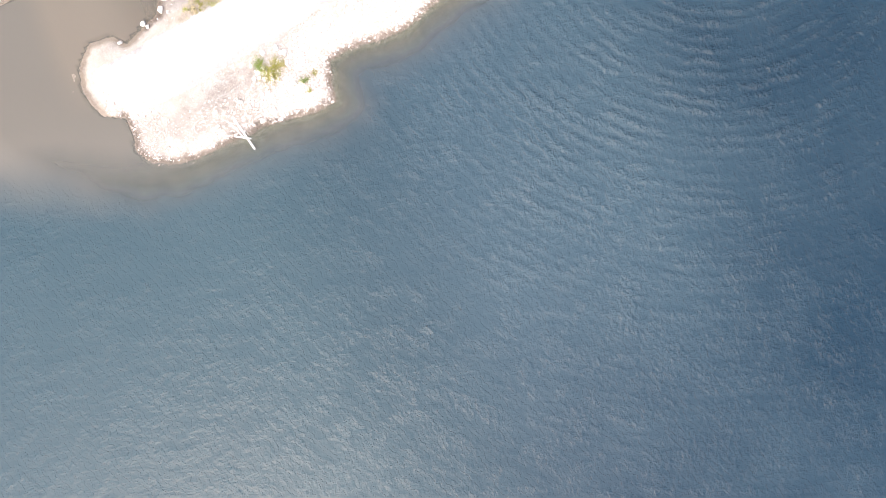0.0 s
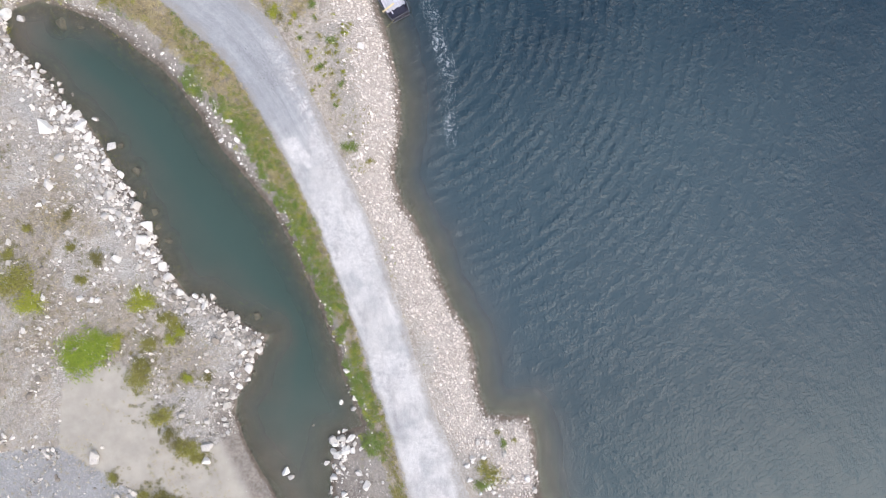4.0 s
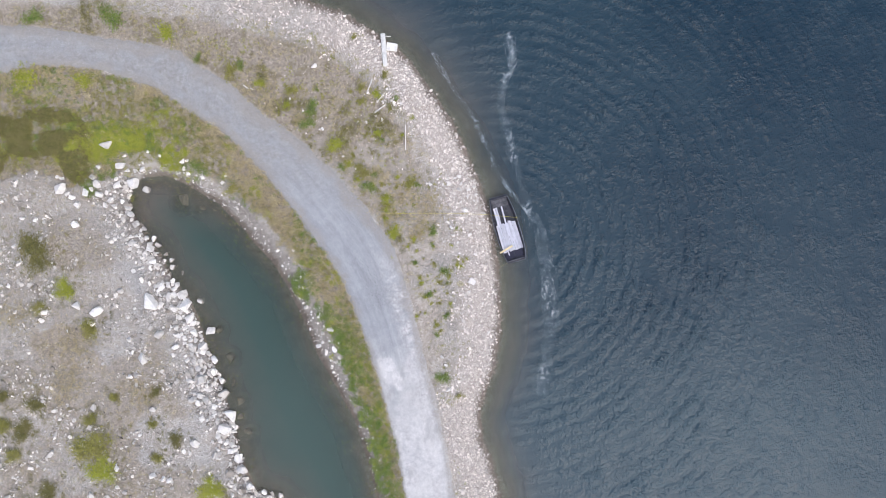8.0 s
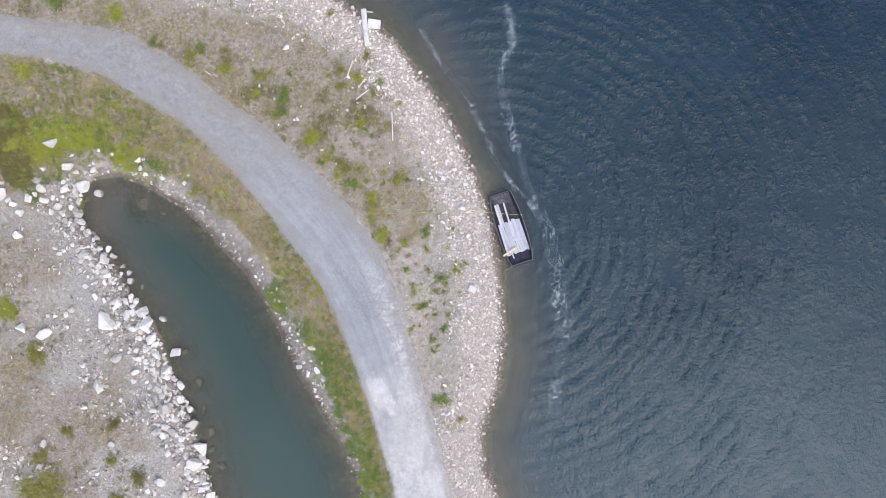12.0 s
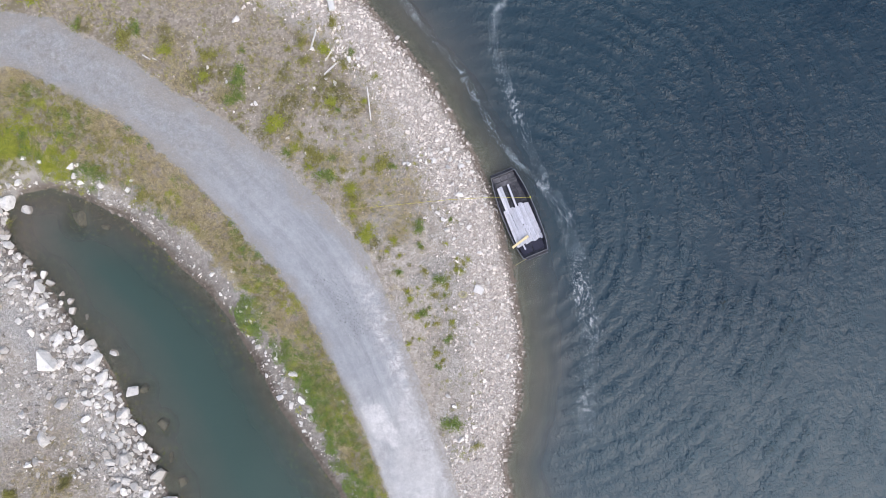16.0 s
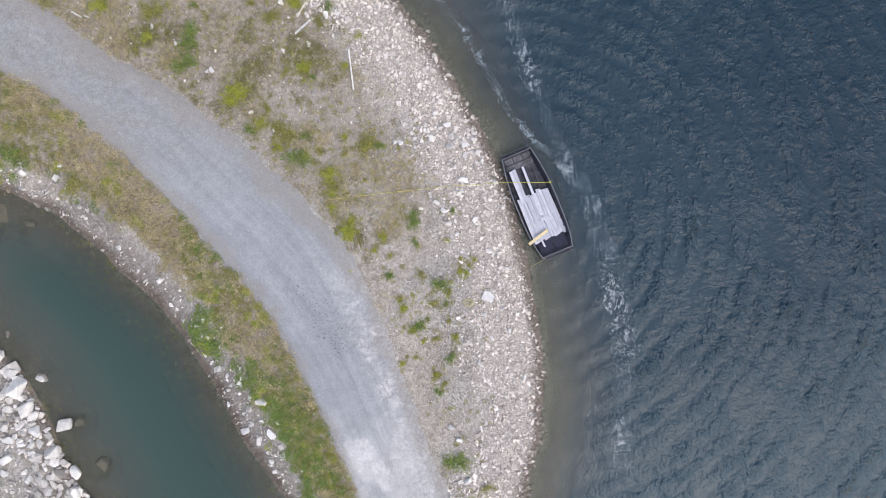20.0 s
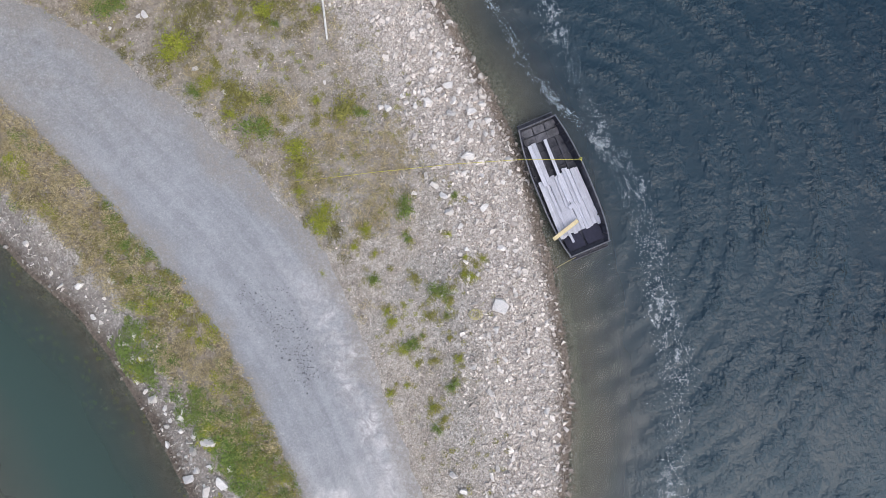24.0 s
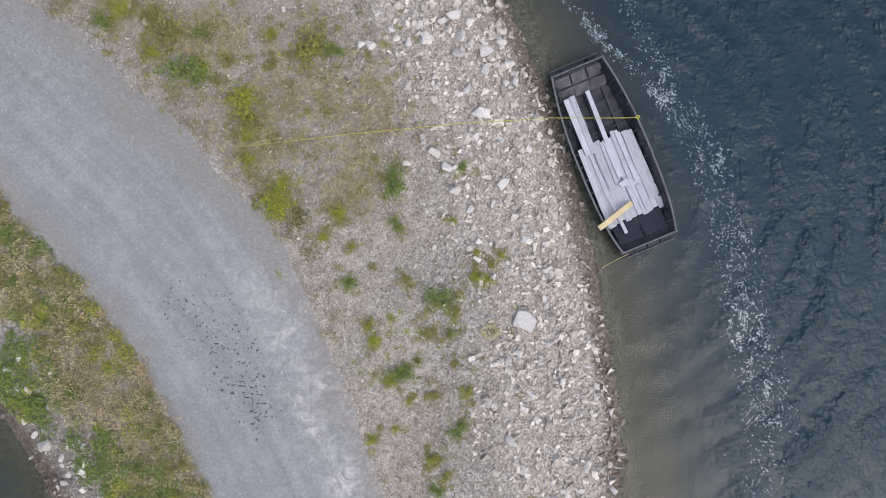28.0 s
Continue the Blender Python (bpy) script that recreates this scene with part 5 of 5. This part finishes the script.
def tar_material():
    m = Nodes("tarred_black_planking")
    col = m.mix(m.ramp(m.noise(3, 5, 0.65, m.local()), 0.4, 0.7), (0.022, 0.021, 0.031), (0.072, 0.070, 0.090))
    col = m.mix(m.ramp(m.noise(11, 4, 0.7, m.local()), 0.58, 0.75, 0, 0.6), col, (0.13, 0.125, 0.13))
    return m.done(col, m.ramp(m.noise(4, 3, 0.5, m.local()), 0.3, 0.7, 0.35, 0.7), m.bump(m.noise(16, 4), 0.3, 0.01), spec=0.5)


def plain(name, colour, rough, spec=0.3):
    m = Nodes(name)
    return m.done(m.mix(1.0, colour, m.grey(m.ramp(m.noise(12, 4), 0.3, 0.7, 0.8, 1.15)), "MULTIPLY"), rough, spec=spec)


TAR, BOARD, PINE, DRIFT = tar_material(), wood_material("grey_weathered_boards", (0.45, 0.44, 0.495), (0.68, 0.67, 0.73), 0, 0.2), wood_material("fresh_pine_board", (0.66, 0.52, 0.27), (0.80, 0.68, 0.42), -50, 0.05), wood_material("bleached_driftwood", (0.62, 0.59, 0.55), (0.84, 0.81, 0.77))
RIM = wood_material("worn_grey_gunwale", (0.07, 0.07, 0.085), (0.24, 0.24, 0.26))
ROPE = plain("yellow_rope", (0.62, 0.56, 0.10), 0.7)
STRAW = plain("bleached_yellow_rope", (0.56, 0.50, 0.24), 0.8)

boat = tagged(new("work_boat"), "black tarred flat-bottomed wooden work boat carrying loose grey boards", "boat")
boat.matrix_basis = pose(4.12, 1.295, 0.0, 0, 0, 16.8)
HALF = 2.02


def half_width(y):
    """Half the beam at the gunwale."""
    s = y / HALF
    return 0.80 - 0.20 * max(0, s) ** 2.2 - 0.17 * max(0, -s) ** 3.2


def floor_z(y):
    return 0.045 + 0.17 * max(0, abs(y / HALF) - 0.72) / 0.28


stations = [HALF * k / 12 for k in range(-12, 13)]
part("bottom", loft([[(-half_width(y) + 0.1, y, floor_z(y) - 0.03), (half_width(y) - 0.1, y, floor_z(y) - 0.03), (half_width(y) - 0.1, y, floor_z(y)), (-half_width(y) + 0.1, y, floor_z(y))] for y in stations]), TAR, boat)
PLANKS = {}
for s in (-1, 1):
    PLANKS[s] = part("side_plank", loft([[(s * (half_width(y) - 0.11), y, floor_z(y) - 0.03), (s * half_width(y), y, 0.36), (s * (half_width(y) - 0.03), y, 0.36), (s * (half_width(y) - 0.14), y, floor_z(y) - 0.03)] for y in stations]), TAR, boat)
    part("gunwale", loft([[(s * (half_width(y) + 0.008), y, 0.362), (s * (half_width(y) + 0.008), y, 0.388), (s * (half_width(y) - 0.032), y, 0.388), (s * (half_width(y) - 0.032), y, 0.362)] for y in stations]), RIM, boat, "worn grey gunwale rail")
for e in (-1, 1):
    w = half_width(e * HALF)
    part("transom", loft([[(x, e * HALF, 0.36), (x, e * (HALF + 0.03), 0.36), (x, e * (HALF + 0.03), floor_z(HALF) - 0.03), (x, e * HALF, floor_z(HALF) - 0.03)] for x in (-w, 0, w)]), TAR, boat)
    part("end_rail", beam((-w - 0.02, e * (HALF + 0.015), 0.378), (w + 0.02, e * (HALF + 0.015), 0.376), 0.036, 0.03), RIM, boat, "worn grey end rail")
    ledge = part("end_ledge", beam((-w + 0.04, e * (HALF + 0.095), 0.14), (w - 0.04, e * (HALF + 0.095), 0.14), 0.14, 0.08), TAR, boat)
    part("ledge_lip", beam((-w + 0.04, e * (HALF + 0.16), 0.20), (w - 0.04, e * (HALF + 0.16), 0.20), 0.022, 0.05), RIM, ledge)
    for x in (-0.3, 0.0, 0.3):
        part("ledge_bracket", beam((x, e * (HALF + 0.03), 0.20), (x, e * (HALF + 0.15), 0.20), 0.03, 0.05), TAR, ledge)
for k in range(13):
    y = -1.78 + k * 0.297
    w = half_width(y)
    part("floor_rib", beam((-w + 0.15, y, floor_z(y) + 0.025), (w - 0.15, y, floor_z(y) + 0.025), 0.04, 0.045), TAR, boat)
    for s in (-1, 1):
        part("side_rib", beam((s * (w - 0.165), y, floor_z(y) + 0.02), (s * (w - 0.05), y, 0.355), 0.045, 0.04), TAR, PLANKS[s])
for x in (-0.42, 0.0, 0.42):
    part("keelson", loft([[(x - 0.025, y, floor_z(y) + 0.02), (x + 0.025, y, floor_z(y) + 0.02), (x + 0.025, y, floor_z(y) + 0.06), (x - 0.025, y, floor_z(y) + 0.06)] for y in stations[2:-2]]), TAR, boat)
pm = Nodes("scuffed_grey_panel")
scuff = pm.mix(pm.ramp(pm.noise(2.6, 5, 0.7), 0.38, 0.66), (0.040, 0.040, 0.050), (0.135, 0.13, 0.15))
PANEL = pm.done(scuff, 0.55, spec=0.3)
for x in (-0.37, 0.0, 0.37):
    for y0, y1 in ((0.75, 1.08), (1.12, 1.46), (1.50, 1.72), (1.75, 1.97)):
        if y0 > 1.3 or x < -0.2:
            part("bow_panel", beam((x, y0, floor_z(y0) + 0.05), (x, y1, floor_z(y1) + 0.05), 0.362 - 0.03 * (y0 > 1.6), 0.02), PANEL, boat, "scuffed dark grey bow panel")
for x in (-0.3, 0.3):
    part("stern_panel", beam((x, -1.90, floor_z(-1.90) + 0.05), (x, -1.40, floor_z(-1.40) + 0.05), 0.54, 0.02), plain("navy_stern_panel", (0.042, 0.040, 0.062), 0.45), boat, "dark navy stern floor panel")

# loose boards, laid along the boat: x, from, to, width, height
LOOSE = [(-0.545 + 0.1275 * k, -1.46 + 0.03 * (k % 3), 0.36 + 0.02 * (k % 4), 0.130, 0.16) for k in range(10)] + [
    (-0.60, -1.47, 0.38, 0.12, 0.19), (-0.49, -1.40, 0.36, 0.09, 0.19), (-0.40, -1.20, 0.34, 0.07, 0.19), (-0.25, -0.70, 0.40, 0.15, 0.19), (-0.11, -0.62, 0.36, 0.07, 0.19),
    (0.00, -0.50, 0.38, 0.12, 0.19), (0.20, -0.62, 0.50, 0.09, 0.19), (0.31, -0.70, 0.48, 0.08, 0.19), (0.45, -0.52, 0.40, 0.14, 0.19), (0.10, -1.42, -0.78, 0.11, 0.19), (0.30, -1.44, -0.80, 0.13, 0.19), (0.49, -1.20, -0.60, 0.12, 0.19),
    (-0.45, 0.20, 1.50, 0.13, 0.225), (-0.315, 0.18, 1.52, 0.13, 0.225), (0.03, 0.28, 1.50, 0.10, 0.225)]
random.seed(5)
for k, (x, y0, y1, w, z) in enumerate(LOOSE):
    lean = random.uniform(-0.015, 0.015)
    ob = new("loose_board", to_mesh("loose_board", beam((0, (y0 - y1) / 2, 0), (0, (y1 - y0) / 2, 0), w * 0.985, 0.026), BOARD))
    ob.matrix_basis = boat.matrix_basis @ pose(x + lean, (y0 + y1) / 2, z + random.uniform(-0.004, 0.006), random.uniform(-0.4, 0.4), 0, random.uniform(-1.3, 1.3))
    tagged(ob, "weathered grey board lying loose in the boat", "board", "loose boards in the boat")
for (x0, y0), (x1, y1), w, z, mat, word in (((-0.08, -0.68), (0.13, -0.62), 0.12, 0.222, BOARD, "short weathered grey offcut lying on boards"), ((-0.40, -0.85), (-0.34, -1.68), 0.075, 0.225, BOARD, "short weathered grey offcut leaning on boards"),
                                    ((-0.90, -1.35), (0.01, -1.12), 0.115, 0.42, PINE, "fresh yellow pine board laid over the gunwale")):
    ob = new("board", to_mesh("board", beam((x0, y0, z), (x1, y1, z if mat == BOARD else 0.26), w, 0.03), mat))
    ob.matrix_basis = boat.matrix_basis
    tagged(ob, word, "board")


def sag(points, n, drop):
    out = []
    for (ax, ay, az), (bx, by, bz) in zip(points[:-1], points[1:]):
        for k in range(n):
            s = k / n
            out.append((ax + (bx - ax) * s, ay + (by - ay) * s, az + (bz - az) * s - drop * 4 * s * (1 - s)))
    return out + [points[-1]]


tie = [(-3.8, 2.25, ground_at(-3.8, 2.25) + 0.06), (-1.4, 2.28, ground_at(-1.4, 2.28) + 0.09), (0.9, 2.28, ground_at(0.9, 2.28) + 0.16), (2.85, 2.2, 0.44), (4.72, 2.02, 0.42)]
tagged(new("mooring_rope", to_mesh("mooring_rope", cord(sag(tie, 8, 0.02), 0.008), ROPE)), "thin yellow mooring rope stretched from boat to shore", "rope")
knot = [(4.71 + 0.022 * math.cos(a) * (1 + 0.4 * math.sin(3 * a)), 2.03 + 0.045 * math.sin(a), 0.41 + 0.02 * math.sin(2 * a)) for a in np.linspace(0, 12, 50)]
tagged(new("rope_knot", to_mesh("rope_knot", cord(knot, 0.012), ROPE)), "knotted yellow rope end on the gunwale", "rope")
stern = [(4.25, -0.86, 0.36), (4.07, -0.94, 0.24), (3.9, -1.03, 0.12), (3.76, -1.1, 0.03), (3.66, -1.16, ground_at(3.66, -1.16) + 0.02)]
tagged(new("stern_line", to_mesh("stern_line", cord(sag(stern, 4, 0.01), 0.008), STRAW)), "short faded yellow stern line running ashore", "rope")
coil, cz = [], ground_at(1.1, -2.2) + 0.04
for a in np.linspace(0, 2 * math.pi * 4, 130):
    r = 0.16 + 0.03 * math.sin(a * 1.7) + 0.02 * math.sin(a * 0.6)
    coil.append((1.06 + r * math.cos(a) + 0.03 * math.sin(a * 0.35) + 0.004 * a, -2.22 + r * 0.8 * math.sin(a), cz + 0.0016 * a))
tagged(new("rope_coil", to_mesh("rope_coil", cord(coil, 0.007), STRAW)), "loose coil of faded yellow rope on the gravel", "rope")


def timber(name, p, q, w, h, label, material=DRIFT, lift=0.0):
    z0, z1 = max(ground_at(*p), 0) + h * 0.45 + lift, max(ground_at(*q), 0) + h * 0.45 + lift
    c = Vector(((p[0] + q[0]) / 2, (p[1] + q[1]) / 2, (z0 + z1) / 2))
    length = math.dist(p, q)
    ob = new(name, to_mesh(name, beam((0, -length / 2, 0), (0, length / 2, 0), w, h, 0.92), material))
    ob.matrix_basis = Matrix.Translation(c) @ (Vector((q[0], q[1], z1)) - Vector((p[0], p[1], z0))).to_track_quat("Y", "Z").to_matrix().to_4x4()
    return tagged(ob, label, "timber")


timber("timber_beam", (-3.92, 13.85), (-3.72, 11.7), 0.30, 0.22, "heavy bleached squared timber washed onto the beach")
timber("timber_block", (-3.68, 13.02), (-2.98, 12.95), 0.52, 0.20, "short pale timber block beside the beam")
timber("timber_stub", (-3.75, 13.72), (-3.4, 13.7), 0.06, 0.06, "thin pale stick beside the beam")
timber("driftwood_pole", (-2.42, 7.9), (-2.40, 6.35), 0.06, 0.06, "straight bleached driftwood pole on dry ground")
timber("driftwood_stick", (-4.55, 10.9), (-4.9, 9.95), 0.08, 0.07, "bleached driftwood stick among weeds")
timber("driftwood_stick", (-4.25, 9.35), (-3.85, 9.9), 0.07, 0.06, "forked bleached driftwood stick")
timber("driftwood_stick", (-4.4, 8.7), (-3.75, 9.2), 0.07, 0.06, "thin bleached driftwood stick")
timber("driftwood_bit", (-12.8, 10.45), (-12.45, 10.2), 0.07, 0.06, "crooked white driftwood bit at the road edge")
timber("driftwood_bit", (-12.36, 10.25), (-12.15, 10.15), 0.06, 0.05, "crooked white driftwood bit at the road edge")
timber("driftwood_plank", (6.75, -33.55), (8.95, -33.05), 0.13, 0.10, "bleached plank reaching into shallow water")
timber("driftwood_plank", (6.9, -33.9), (8.1, -33.4), 0.10, 0.10, "bleached plank stranded on the shore")
timber("driftwood_plank", (7.75, -33.95), (8.25, -33.0), 0.09, 0.1, "short bleached plank lying crosswise", lift=0.08)

# ---- dark clods dropped on the road ----
x, y = [], []
for (ax, ay), n, spread in (((-5.65, -0.9), 26, 0.22), ((-4.9, -1.4), 50, 0.35), ((-4.6, -1.9), 60, 0.35), ((-4.3, -2.6), 60, 0.28), ((-4.05, -3.2), 60, 0.22), ((-3.95, -3.6), 30, 0.2)):
    x += list(rng.normal(ax, spread, n))
    y += list(rng.normal(ay, spread * 1.2, n))
x, y = np.array(x), np.array(y)
scatter("road_clods", PEBBLES, x, y, ground_height(x, y) + 0.048, rng.uniform(0.025, 0.09, len(x)), plain("dark_damp_clod", (0.13, 0.13, 0.14), 0.9), "dark damp clods dropped on the road", "clods", 0.05, False, 31)


# ---- foam ----
def foam_band(line, n, spread, smin, smax, seed):
    r = np.random.RandomState(seed)
    p = along_line(line, 400)
    k = r.randint(400, size=n)
    x, y = p[k, 0] + r.normal(0, spread, n), p[k, 1] + r.normal(0, spread, n)
    ok = (r.rand(n) < 0.10 + 0.75 * ease(fbm(x, y + 8, 1.3, 3), 0.38, 0.7) * ease(fbm(x + 3, y, 0.16, 2), 0.42, 0.68)) & (survey(x, y)[0] < -0.1)
    return x[ok], y[ok], r.uniform(smin, smax, n)[ok] * (0.5 + r.rand(n)[ok] ** 2)


def fleck_shape(seed):
    """A small curl of froth, one unit long."""
    r = np.random.RandomState(seed)
    bm = bmesh.new()
    bend = r.uniform(-0.5, 0.5)
    for q in np.linspace(-0.8, 0.8, 5):
        w = (0.34 - 0.2 * abs(q)) * r.uniform(0.6, 1.2)
        for up in (-0.08, 0.12):
            bm.verts.new((q, bend * q * q + w, up * 0.5))
            bm.verts.new((q, bend * q * q - w, up * 0.5))
    bmesh.ops.convex_hull(bm, input=bm.verts[:])
    return arrays(bm)


FLECKS = [fleck_shape(500 + k) for k in range(5)]
FOAM = plain("lake_foam", (0.64, 0.70, 0.74), 0.6)
STRANDS = [
    ([(4.1, 14.0), (4.5, 12.0), (3.9, 10.6), (3.7, 9.4), (4.2, 7.4), (4.6, 5.6), (5.0, 4.2), (5.45, 3.2), (5.5, 2.4), (6.2, 1.7), (6.5, 0.8), (6.75, -0.2), (6.8, -1.2)], 20000, 0.16),
    ([(6.7, -0.4), (6.75, -1.3), (6.75, -2.2), (6.9, -2.9), (7.05, -4.1), (6.9, -5.2), (6.7, -6.6), (6.45, -8.2), (6.35, -9.3)], 16000, 0.25),
    ([(-0.7, 12.6), (0.6, 10.4), (2.0, 8.4), (2.9, 6.4), (3.5, 4.9), (4.2, 3.9), (4.9, 3.2), (5.6, 2.0), (6.0, 0.9), (6.3, -0.4), (6.45, -1.6), (6.5, -3.2)], 10000, 0.09)]
for k, (line, n, spread) in enumerate(STRANDS):
    x, y, size = foam_band(line, n, spread, 0.008, 0.023, 60 + k)
    scatter("foam", FLECKS, x, y, 0 * x + 0.002, size, FOAM, "broken line of white foam flecks drifting on water", "foam", 0.02, True, 70 + k)
